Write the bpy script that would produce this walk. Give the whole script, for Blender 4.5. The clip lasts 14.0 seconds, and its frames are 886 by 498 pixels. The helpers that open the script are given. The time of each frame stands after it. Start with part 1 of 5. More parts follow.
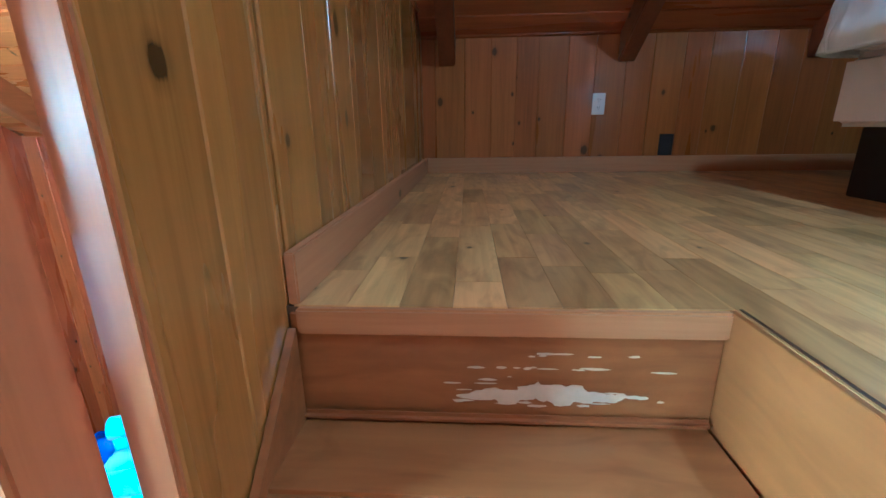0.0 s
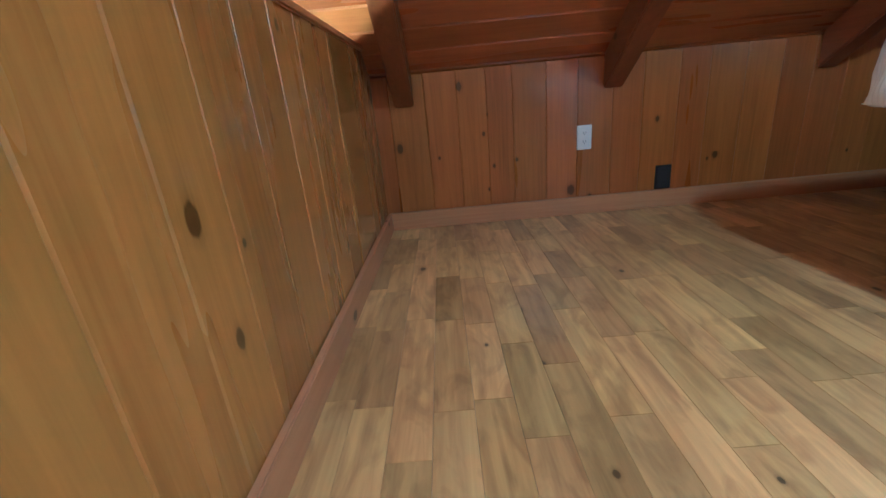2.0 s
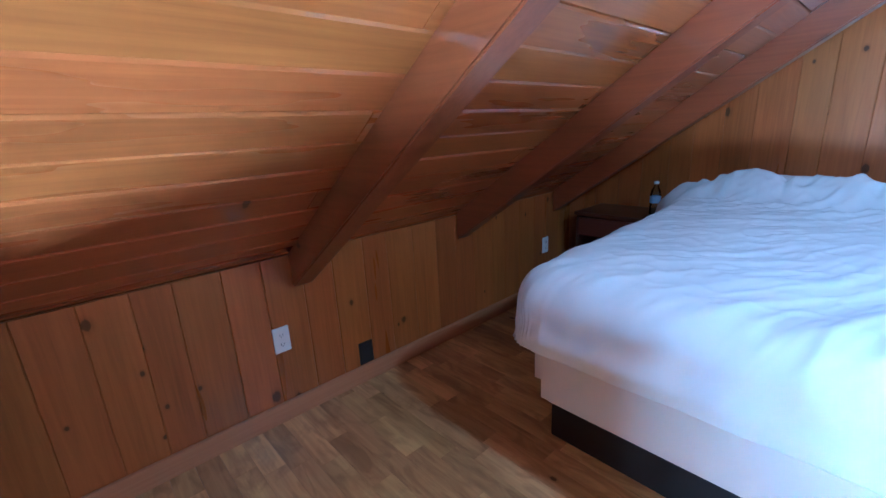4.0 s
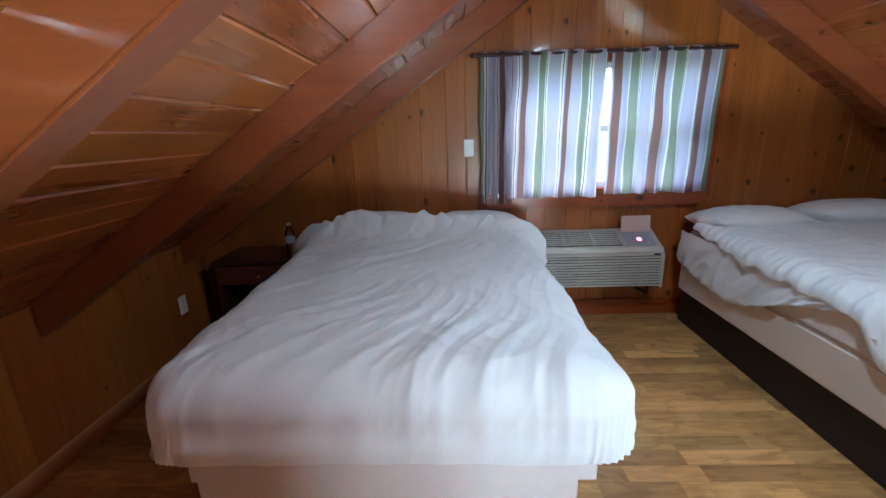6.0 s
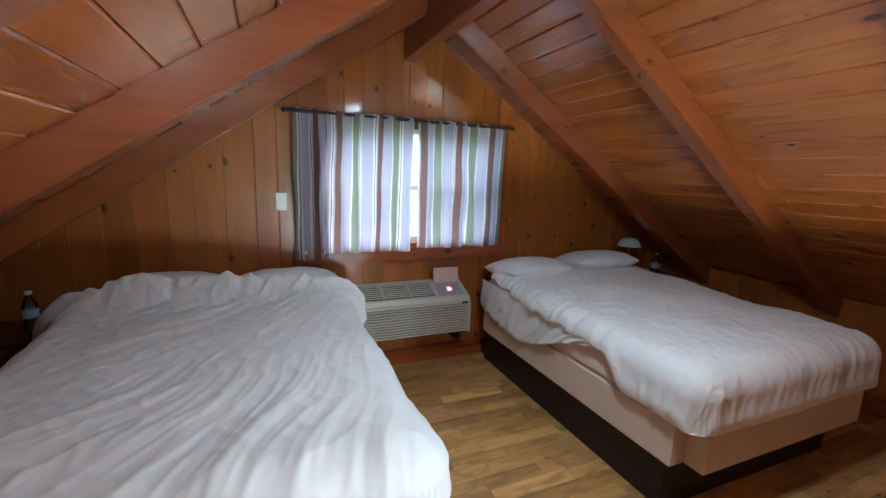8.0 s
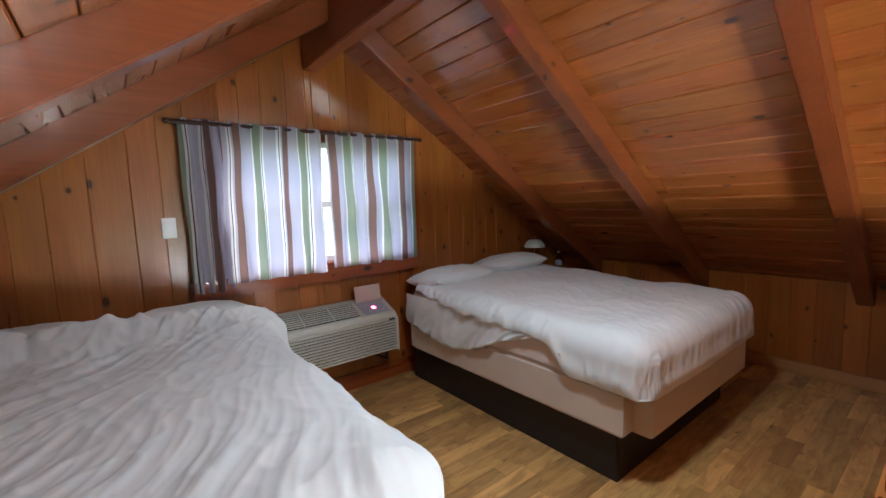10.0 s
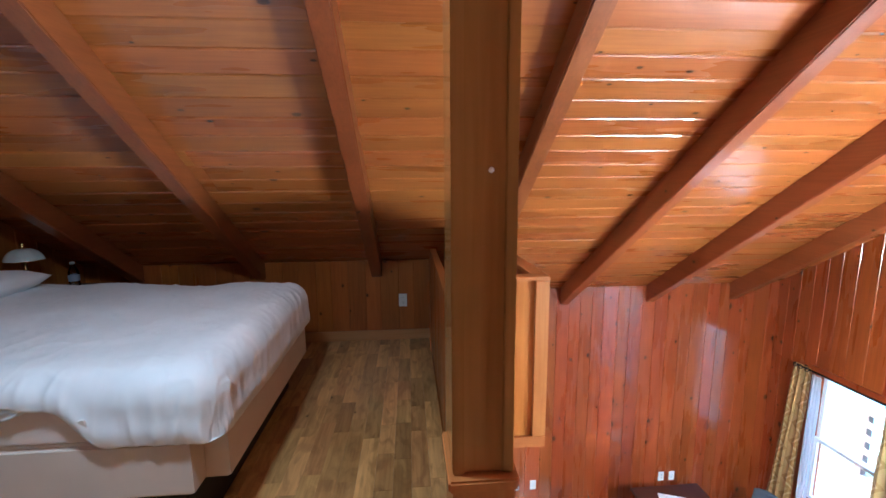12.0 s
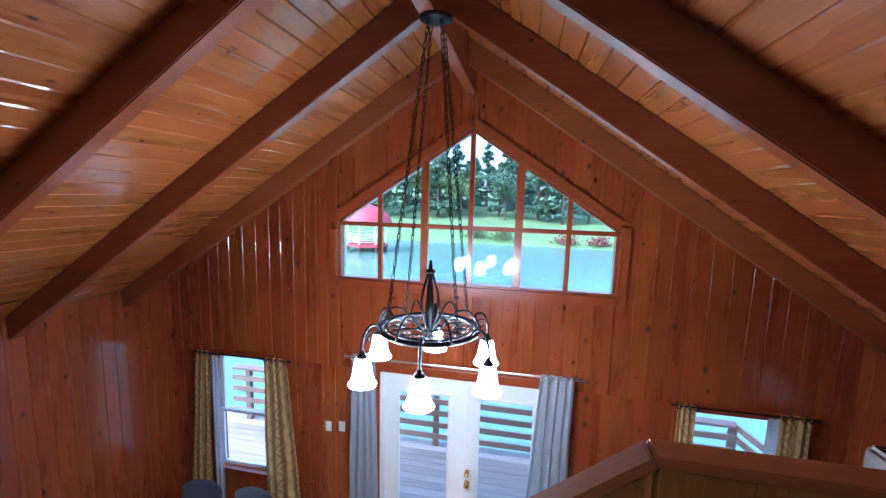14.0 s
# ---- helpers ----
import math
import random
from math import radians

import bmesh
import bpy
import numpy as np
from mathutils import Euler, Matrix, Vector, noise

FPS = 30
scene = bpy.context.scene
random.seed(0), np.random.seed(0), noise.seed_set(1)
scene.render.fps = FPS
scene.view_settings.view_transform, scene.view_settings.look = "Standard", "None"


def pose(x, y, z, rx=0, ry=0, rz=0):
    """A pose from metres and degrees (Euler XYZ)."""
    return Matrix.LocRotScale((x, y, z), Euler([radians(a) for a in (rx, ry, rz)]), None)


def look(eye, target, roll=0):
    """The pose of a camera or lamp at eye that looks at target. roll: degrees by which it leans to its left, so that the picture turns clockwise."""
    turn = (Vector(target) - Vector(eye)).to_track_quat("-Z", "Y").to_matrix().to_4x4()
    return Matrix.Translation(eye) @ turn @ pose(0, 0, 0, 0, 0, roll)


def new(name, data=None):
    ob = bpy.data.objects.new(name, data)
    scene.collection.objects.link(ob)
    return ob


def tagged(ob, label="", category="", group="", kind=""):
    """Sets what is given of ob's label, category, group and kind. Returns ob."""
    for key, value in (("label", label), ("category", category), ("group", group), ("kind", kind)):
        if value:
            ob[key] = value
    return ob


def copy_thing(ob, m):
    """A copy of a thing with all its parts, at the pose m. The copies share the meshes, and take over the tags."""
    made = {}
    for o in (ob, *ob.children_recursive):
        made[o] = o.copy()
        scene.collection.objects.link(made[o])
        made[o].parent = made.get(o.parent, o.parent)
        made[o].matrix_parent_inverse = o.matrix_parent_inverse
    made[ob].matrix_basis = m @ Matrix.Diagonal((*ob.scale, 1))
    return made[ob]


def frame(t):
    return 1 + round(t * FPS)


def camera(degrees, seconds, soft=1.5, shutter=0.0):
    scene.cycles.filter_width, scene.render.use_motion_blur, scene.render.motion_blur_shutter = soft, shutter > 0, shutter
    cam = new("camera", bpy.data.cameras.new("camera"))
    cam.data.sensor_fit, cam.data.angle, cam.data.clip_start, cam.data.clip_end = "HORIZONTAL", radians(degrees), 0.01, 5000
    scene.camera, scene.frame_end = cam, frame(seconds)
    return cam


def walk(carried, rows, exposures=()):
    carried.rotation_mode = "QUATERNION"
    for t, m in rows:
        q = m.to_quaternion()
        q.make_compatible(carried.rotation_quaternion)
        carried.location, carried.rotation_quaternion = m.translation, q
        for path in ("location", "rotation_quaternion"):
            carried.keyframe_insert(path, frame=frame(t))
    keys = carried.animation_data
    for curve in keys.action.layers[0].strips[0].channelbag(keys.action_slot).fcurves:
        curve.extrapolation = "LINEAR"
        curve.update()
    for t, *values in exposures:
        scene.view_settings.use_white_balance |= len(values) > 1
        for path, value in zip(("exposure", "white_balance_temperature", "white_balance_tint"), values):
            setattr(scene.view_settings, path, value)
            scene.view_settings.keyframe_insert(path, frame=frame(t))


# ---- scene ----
cam = camera(93.4, 14.0)
PATH = [
    (0, (-0.112, -0.307, 0.276), (-0.236, 1.606, -0.293), -0.9),
    (0.5, (-0.158, -0.163, 0.311), (-0.299, 1.745, -0.273), -0.7),
    (1, (-0.192, -0.076, 0.446), (-0.301, 1.827, -0.159), -1.0),
    (1.5, (-0.152, 0.034, 0.502), (-0.215, 1.935, -0.117), -2.5),
    (2, (-0.068, 0.149, 0.604), (-0.113, 2.034, -0.062), -5.5),
    (2.5, (-0.02, 0.262, 0.762), (0.137, 2.13, 0.064), -3.7),
    (3, (0.0, 0.468, 0.954), (0.541, 2.272, 0.283), -4.1),
    (3.2, (0.013, 0.499, 1.017), (0.717, 2.256, 0.371), -3.4),
    (5.3, (0.119, 0.573, 1.358), (1.957, 1.145, 0.818), -4.3),
    (5.5, (0.127, 0.543, 1.373), (2.0, 0.971, 0.819), -3.5),
    (6, (0.123, 0.486, 1.369), (2.049, 0.539, 0.833), -1.7),
    (6.5, (0.144, 0.448, 1.399), (2.049, 0.11, 0.893), 0.5),
    (7, (0.134, 0.433, 1.453), (1.993, -0.138, 0.989), 1.1),
    (7.5, (0.136, 0.438, 1.461), (1.967, -0.268, 1.074), 1.1),
    (7.7, (0.139, 0.443, 1.478), (1.962, -0.294, 1.111), 1.5),
    (9.8, (0.304, 0.585, 1.337), (2.003, -0.449, 1.129), -0.6),
    (10, (0.321, 0.601, 1.348), (1.89, -0.62, 1.128), -2.1),
    (10.4, (0.344, 0.536, 1.359), (1.653, -0.955, 1.106), -2.2),
    (10.5, (0.36, 0.508, 1.36), (1.63, -1.015, 1.097), -1.8),
    (11, (0.408, 0.39, 1.36), (1.367, -1.344, 1.087), -1.1),
    (11.5, (0.456, 0.339, 1.362), (0.974, -1.571, 1.074), -1.4),
    (12, (0.453, 0.316, 1.357), (0.293, -1.654, 1.049), -0.5),
    (12.5, (0.377, 0.249, 1.337), (-0.294, -1.61, 1.031), 1.4),
    (13, (0.321, 0.174, 1.323), (-0.92, -1.369, 1.045), 2.1),
    (13.5, (0.316, 0.111, 1.342), (-1.444, -0.799, 1.062), -0.3),
    (14, (0.353, 0.062, 1.307), (-1.593, -0.317, 1.044), 1.5),
]
EXPOSURES = [(0.0, 4.72, 3350, -24), (0.6, 4.95, 3600, -34), (1.5, 5.25, 3550, -30), (2.0, 5.2, 3400, -24), (3.0, 5.18, 3000, -13), (5.4, 4.18, 4400, -4), (7.5, 3.93, 5000, -4), (10.0, 3.95, 5350, 0),
             (11.0, 4.0, 5500, 2), (11.5, 4.15, 4850, -3), (12.0, 4.12, 4600, -2), (12.5, 3.5, 4350, 1), (13.0, 3.05, 4200, 2), (13.5, 2.66, 4300, 5), (14.0, 2.5, 4400, 6)]
walk(cam, [(t, look(eye, target, roll)) for t, eye, target, roll in PATH], EXPOSURES)

# ---- world and light ----
SKY = 0.15
world = bpy.data.worlds.new("sky")
scene.world = world
world.use_nodes = True
wn = world.node_tree.nodes
wl = world.node_tree.links
sky = wn.new("ShaderNodeTexSky")
sky.sky_type = "NISHITA"
sky.sun_disc = False
sky.sun_elevation, sky.sun_rotation = radians(48), radians(138)
sky.air_density, sky.dust_density, sky.ozone_density = 1.0, 4.0, 1.0
wn["Background"].inputs["Strength"].default_value = SKY
wl.new(sky.outputs[0], wn["Background"].inputs["Color"])

sun_data = bpy.data.lights.new("sun", "SUN")
sun_data.energy, sun_data.angle, sun_data.color = 0.6, radians(30), (1.0, 0.95, 0.88)
sun = new("sun", sun_data)
sun.matrix_world = look((0, 0, 0), (-0.45, 0.5, -0.74))

# ---- plan ----
N_KNEE, S_KNEE, RIDGE_Y = 2.24, -3.27, -0.5
E_WALL, W_WALL = 3.12, -3.74
N_ROOM, S_ROOM = 2.98, -3.98
GROUND = -2.70
SLOPE, RIDGE_Z = 0.675, 2.58
STAIR_W, STAIR_E, STAIR_N = -0.39, 0.30, 0.30
SKEW = 0.027


def ceil_z(y):
    return RIDGE_Z - SLOPE * abs(y - RIDGE_Y)


# ---- materials ----
def node_mat(name):
    m = bpy.data.materials.new(name)
    m.use_nodes = True
    nt = m.node_tree
    return m, nt, nt.nodes["Principled BSDF"]


def ramp(nt, stops, interp="LINEAR"):
    r = nt.nodes.new("ShaderNodeValToRGB")
    r.color_ramp.interpolation = interp
    els = r.color_ramp.elements
    while len(els) < len(stops):
        els.new(0.5)
    for e, (p, c) in zip(els, stops):
        e.position, e.color = p, (*c, 1) if len(c) == 3 else c
    return r


def math_node(nt, op, a, b=None):
    n = nt.nodes.new("ShaderNodeMath")
    n.operation = op
    for i, v in enumerate((a, b)):
        if v is None:
            continue
        if isinstance(v, (int, float)):
            n.inputs[i].default_value = v
        else:
            nt.links.new(v, n.inputs[i])
    return n.outputs[0]


def mix(nt, kind, fac, a, b):
    n = nt.nodes.new("ShaderNodeMix")
    n.data_type, n.blend_type = "RGBA", kind
    for sock, v in ((n.inputs[0], fac), (n.inputs[6], a), (n.inputs[7], b)):
        if isinstance(v, (int, float)):
            sock.default_value = v
        elif isinstance(v, tuple):
            sock.default_value = (*v, 1)
        else:
            nt.links.new(v, sock)
    return n.outputs[2]


def wood(name, dark, light, axis, rough=0.3, coat=0.3, knots=1.0, vary=0.24, islands=False, fine=1.0, knot_size=0.175, blotch=0.0):
    """Varnished softwood: grain along axis, rings of darker wood, knots, a shift of tone from board to board."""
    m, nt, bsdf = node_mat(name)
    N, L = nt.nodes, nt.links
    co = N.new("ShaderNodeTexCoord")
    if islands:
        rnd = N.new("ShaderNodeNewGeometry").outputs["Random Per Island"]
    else:
        rnd = N.new("ShaderNodeObjectInfo").outputs["Random"]
    shift = N.new("ShaderNodeCombineXYZ")
    for i in range(3):
        L.new(math_node(nt, "MULTIPLY", rnd, (31.0, 47.0, 23.0)[i]), shift.inputs[i])
    add = N.new("ShaderNodeVectorMath")
    add.operation = "ADD"
    L.new(co.outputs["Object"], add.inputs[0])
    L.new(shift.outputs[0], add.inputs[1])

    def stretched(along, across):
        mp = N.new("ShaderNodeMapping")
        mp.inputs["Scale"].default_value = [along if i == axis else across for i in range(3)]
        L.new(add.outputs[0], mp.inputs[0])
        return mp.outputs[0]

    broad = N.new("ShaderNodeTexNoise")
    broad.inputs["Scale"].default_value, broad.inputs["Detail"].default_value = 1.0, 3
    L.new(stretched(0.9, 7.0 * fine), broad.inputs[0])
    grain = N.new("ShaderNodeTexNoise")
    grain.inputs["Scale"].default_value, grain.inputs["Detail"].default_value = 1.0, 6
    grain.inputs["Distortion"].default_value = 0.6
    L.new(stretched(3.0, 75.0 * fine), grain.inputs[0])
    g = math_node(nt, "ADD", math_node(nt, "MULTIPLY", broad.outputs[0], 0.55), math_node(nt, "MULTIPLY", grain.outputs[0], 0.45))
    r = ramp(nt, [(0.24, dark), (0.50, tuple(0.5 * (a + b) for a, b in zip(dark, light))), (0.78, light)])
    L.new(g, r.inputs[0])
    col = r.outputs[0]
    if blotch:
        bl = N.new("ShaderNodeTexNoise")
        bl.inputs["Scale"].default_value, bl.inputs["Detail"].default_value = 1.0, 5
        bl.inputs["Distortion"].default_value = 1.2
        L.new(stretched(5.0, 16.0), bl.inputs[0])
        br = ramp(nt, [(0.46, (0, 0, 0)), (0.66, (1, 1, 1))])
        L.new(bl.outputs[0], br.inputs[0])
        col = mix(nt, "MIX", math_node(nt, "MULTIPLY", br.outputs[0], blotch), col, tuple(c * f for c, f in zip(dark, (0.7, 0.68, 0.66))))
    # tone from board to board
    tone = math_node(nt, "ADD", math_node(nt, "MULTIPLY", rnd, vary), 1.0 - vary * 0.55)
    hsv = N.new("ShaderNodeHueSaturation")
    L.new(col, hsv.inputs["Color"])
    L.new(tone, hsv.inputs["Value"])
    L.new(math_node(nt, "ADD", math_node(nt, "MULTIPLY", math_node(nt, "FRACT", math_node(nt, "MULTIPLY", rnd, 7.3)), 0.010), 0.494), hsv.inputs["Hue"])
    col = hsv.outputs[0]
    if knots:
        vor = N.new("ShaderNodeTexVoronoi")
        vor.inputs["Scale"].default_value = 1.0
        vor.voronoi_dimensions = "2D"
        xyz = N.new("ShaderNodeSeparateXYZ")
        L.new(add.outputs[0], xyz.inputs[0])
        rest = [i for i in range(3) if i != axis]
        uv = N.new("ShaderNodeCombineXYZ")
        L.new(math_node(nt, "MULTIPLY", xyz.outputs[axis], 3.6), uv.inputs[0])
        L.new(math_node(nt, "MULTIPLY", math_node(nt, "ADD", xyz.outputs[rest[0]], xyz.outputs[rest[1]]), 5.2), uv.inputs[1])
        L.new(uv.outputs[0], vor.inputs[0])
        sep = N.new("ShaderNodeSeparateColor")
        L.new(vor.outputs["Color"], sep.inputs[0])
        # knots differ in size, and their rims wander with the grain
        size = math_node(nt, "ADD", math_node(nt, "MULTIPLY", sep.outputs[1], 1.9), 0.75)
        wob = math_node(nt, "ADD", math_node(nt, "MULTIPLY", vor.outputs["Distance"], size), math_node(nt, "MULTIPLY", grain.outputs[0], 0.06))
        kr = ramp(nt, [(0.0, (1, 1, 1)), (knot_size * 0.52, (0.95, 0.95, 0.95)), (knot_size * 0.64, (0.28, 0.28, 0.28)), (knot_size, (0, 0, 0))])
        L.new(wob, kr.inputs[0])
        # only some of the cells bear a knot
        some = math_node(nt, "GREATER_THAN", sep.outputs[0], 1.0 - 0.42 * knots)
        kf = math_node(nt, "MULTIPLY", math_node(nt, "MULTIPLY", kr.outputs[0], some), 0.88)
        col = mix(nt, "MIX", kf, col, tuple(c * 0.13 for c in dark))
    L.new(col, bsdf.inputs["Base Color"])
    rr = math_node(nt, "ADD", math_node(nt, "MULTIPLY", broad.outputs[0], 0.22), rough - 0.1)
    L.new(rr, bsdf.inputs["Roughness"])
    bsdf.inputs["Coat Weight"].default_value = coat
    bsdf.inputs["Coat Roughness"].default_value = 0.09
    bump = N.new("ShaderNodeBump")
    bump.inputs["Strength"].default_value, bump.inputs["Distance"].default_value = 0.12, 0.002
    L.new(grain.outputs[0], bump.inputs["Height"])
    L.new(bump.outputs[0], bsdf.inputs["Normal"])
    return m


def plain(name, color, rough=0.5, metal=0.0, scale=30.0, vary=0.18, bump=0.1, spec=0.5):
    m, nt, bsdf = node_mat(name)
    N, L = nt.nodes, nt.links
    co = N.new("ShaderNodeTexCoord")
    a = N.new("ShaderNodeTexNoise")
    a.inputs["Scale"].default_value, a.inputs["Detail"].default_value = scale, 5
    b = N.new("ShaderNodeTexNoise")
    b.inputs["Scale"].default_value, b.inputs["Detail"].default_value = scale / 9, 3
    for n in (a, b):
        L.new(co.outputs["Object"], n.inputs[0])
    v = math_node(nt, "ADD", math_node(nt, "MULTIPLY", a.outputs[0], 0.4), math_node(nt, "MULTIPLY", b.outputs[0], 0.6))
    r = ramp(nt, [(0.25, tuple(c * (1 - vary) for c in color)), (0.75, tuple(min(1, c * (1 + vary * 0.7)) for c in color))])
    L.new(v, r.inputs[0])
    L.new(r.outputs[0], bsdf.inputs["Base Color"])
    L.new(math_node(nt, "ADD", math_node(nt, "MULTIPLY", v, 0.2), rough - 0.1), bsdf.inputs["Roughness"])
    bsdf.inputs["Metallic"].default_value = metal
    bsdf.inputs["Specular IOR Level"].default_value = spec
    if bump:
        bp = N.new("ShaderNodeBump")
        bp.inputs["Strength"].default_value, bp.inputs["Distance"].default_value = bump, 0.002
        L.new(a.outputs[0], bp.inputs["Height"])
        L.new(bp.outputs[0], bsdf.inputs["Normal"])
    return m


def emitting(name, color, strength):
    m, nt, bsdf = node_mat(name)
    bsdf.inputs["Base Color"].default_value = (*color, 1)
    bsdf.inputs["Emission Color"].default_value = (*color, 1)
    bsdf.inputs["Emission Strength"].default_value = strength
    return m


def glass_mat(name, tint=(1, 1, 1)):
    """A clear pane: mostly see-through, glossy at a slant."""
    m, nt, bsdf = node_mat(name)
    N, L = nt.nodes, nt.links
    N.remove(bsdf)
    t = N.new("ShaderNodeBsdfTransparent")
    t.inputs[0].default_value = (*tint, 1)
    g = N.new("ShaderNodeBsdfGlossy")
    g.inputs["Roughness"].default_value = 0.02
    f = N.new("ShaderNodeFresnel")
    f.inputs[0].default_value = 1.5
    mx = N.new("ShaderNodeMixShader")
    L.new(f.outputs[0], mx.inputs[0])
    L.new(t.outputs[0], mx.inputs[1])
    L.new(g.outputs[0], mx.inputs[2])
    L.new(mx.outputs[0], N["Material Output"].inputs[0])
    return m


def fabric(name, color, through_light=0.35, rough=0.9, stripes=None, scale=400.0, diamonds=False):
    """Woven cloth that lets some light through; stripes run along the cloth by its UV."""
    m, nt, bsdf = node_mat(name)
    N, L = nt.nodes, nt.links
    co = N.new("ShaderNodeTexCoord")
    if stripes:
        sep = N.new("ShaderNodeSeparateXYZ")
        L.new(co.outputs["UV"], sep.inputs[0])
        r = ramp(nt, stripes, "CONSTANT")
        along = sep.outputs[0]
        if diamonds:
            along = math_node(nt, "ADD", math_node(nt, "MULTIPLY", along, 0.5), math_node(nt, "ABSOLUTE", math_node(nt, "SUBTRACT", math_node(nt, "FRACT", math_node(nt, "MULTIPLY", sep.outputs[1], 9.0)), 0.5)))
        L.new(math_node(nt, "FRACT", along), r.inputs[0])
        col = r.outputs[0]
    else:
        n = N.new("ShaderNodeTexNoise")
        n.inputs["Scale"].default_value, n.inputs["Detail"].default_value = 5.0, 4
        L.new(co.outputs["Object"], n.inputs[0])
        r = ramp(nt, [(0.3, tuple(c * 0.93 for c in color)), (0.7, color)])
        L.new(n.outputs[0], r.inputs[0])
        col = r.outputs[0]
    weave = N.new("ShaderNodeTexNoise")
    weave.inputs["Scale"].default_value = scale
    L.new(co.outputs["Object"], weave.inputs[0])
    bp = N.new("ShaderNodeBump")
    bp.inputs["Strength"].default_value, bp.inputs["Distance"].default_value = 0.15, 0.001
    L.new(weave.outputs[0], bp.inputs["Height"])
    L.new(col, bsdf.inputs["Base Color"])
    L.new(bp.outputs[0], bsdf.inputs["Normal"])
    bsdf.inputs["Roughness"].default_value = rough
    bsdf.inputs["Sheen Weight"].default_value = 0.2
    bsdf.inputs["Specular IOR Level"].default_value = 0.2
    if through_light:
        tr = N.new("ShaderNodeBsdfTranslucent")
        L.new(col, tr.inputs[0])
        mx = N.new("ShaderNodeMixShader")
        mx.inputs[0].default_value = through_light
        L.new(bsdf.outputs[0], mx.inputs[1])
        L.new(tr.outputs[0], mx.inputs[2])
        L.new(mx.outputs[0], N["Material Output"].inputs[0])
    return m


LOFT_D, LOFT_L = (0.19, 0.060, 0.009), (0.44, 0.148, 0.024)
# Great-room pine: darker, redder copy; its colour offsets the strong daylight fill.
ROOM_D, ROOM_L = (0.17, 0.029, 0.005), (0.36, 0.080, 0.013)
pine_loft = wood("pine_loft", LOFT_D, LOFT_L, 2, rough=0.3, coat=0.4)
pine_parapet = wood("pine_parapet", (0.21, 0.088, 0.012), (0.47, 0.225, 0.036), 2, rough=0.26, coat=0.8)
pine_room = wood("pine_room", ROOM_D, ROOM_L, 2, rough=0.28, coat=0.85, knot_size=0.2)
pine_ceiling = wood("pine_ceiling", (0.21, 0.057, 0.010), (0.45, 0.146, 0.024), 0, rough=0.28, coat=0.75, islands=True, knots=0.9)
pine_rafter = wood("pine_rafter", (0.14, 0.032, 0.0075), (0.28, 0.080, 0.017), 1, rough=0.32, coat=0.5, knots=0.6, vary=0.15)
pine_ridge = wood("pine_ridge", (0.16, 0.038, 0.009), (0.32, 0.094, 0.020), 0, rough=0.32, coat=0.3, knots=0.5, vary=0.15)
pine_trim_x = wood("pine_trim_x", (0.36, 0.16, 0.055), (0.52, 0.27, 0.11), 0, rough=0.4, coat=0.2, knots=0.3, vary=0.1)
pine_trim_y = wood("pine_trim_y", (0.36, 0.16, 0.055), (0.52, 0.27, 0.11), 1, rough=0.4, coat=0.2, knots=0.3, vary=0.1)
pine_trim_z = wood("pine_trim_z", (0.30, 0.115, 0.035), (0.46, 0.21, 0.07), 2, rough=0.35, coat=0.3, knots=0.3, vary=0.1)
pine_case_y = wood("pine_case_y", ROOM_D, ROOM_L, 1, rough=0.3, coat=0.4, knots=0.3, vary=0.15)
pine_case_z = wood("pine_case_z", ROOM_D, ROOM_L, 2, rough=0.3, coat=0.4, knots=0.3, vary=0.15)
pine_edge_x = wood("pine_edge_x", (0.28, 0.085, 0.018), (0.46, 0.18, 0.045), 0, rough=0.35, coat=0.3, knots=0.3, vary=0.1)
pine_edge_y = wood("pine_edge_y", (0.28, 0.085, 0.018), (0.46, 0.18, 0.045), 1, rough=0.35, coat=0.3, knots=0.3, vary=0.1)
pine_edge_z = wood("pine_edge_z", (0.28, 0.085, 0.018), (0.46, 0.18, 0.045), 2, rough=0.35, coat=0.3, knots=0.3, vary=0.1)
pine_bulk = wood("pine_bulk", (0.27, 0.078, 0.012), (0.46, 0.165, 0.028), 2, rough=0.3, coat=0.6, knots=0.3, vary=0.15)
post_wood = wood("post_wood", (0.24, 0.12, 0.026), (0.38, 0.20, 0.052), 2, rough=0.22, coat=1.0, knots=0.15, vary=0.1)
stair_paint = wood("stair_wood", (0.22, 0.075, 0.02), (0.36, 0.14, 0.04), 0, rough=0.32, coat=0.4, knots=0.0, vary=0.1, fine=0.5, blotch=0.45)
stair_side = wood("stair_side", (0.17, 0.058, 0.012), (0.28, 0.105, 0.024), 1, rough=0.32, coat=0.4, knots=0.0, vary=0.1, fine=0.5, blotch=0.3)
bare_wood = plain("bare_wood", (0.62, 0.50, 0.36), 0.7, scale=60)
dark_wood = wood("dark_wood", (0.020, 0.007, 0.004), (0.055, 0.018, 0.010), 1, rough=0.3, coat=0.4, knots=0, vary=0.1)
bed_base = plain("bed_base", (0.012, 0.009, 0.009), 0.6)
laminate = wood("laminate", (0.28, 0.138, 0.040), (0.80, 0.50, 0.175), 1, rough=0.34, coat=0.2, knots=0.3, vary=0.55, fine=0.7, knot_size=0.14, blotch=0.48)
floor_under = plain("floor_under", (0.11, 0.06, 0.03), 0.8)
white_plastic = plain("white_plastic", (0.80, 0.79, 0.76), 0.35, vary=0.04, bump=0.02)
black_plastic = plain("black_plastic", (0.012, 0.012, 0.013), 0.4, vary=0.1)
ac_grey = plain("ac_plastic", (0.50, 0.49, 0.43), 0.45, vary=0.06, bump=0.03)
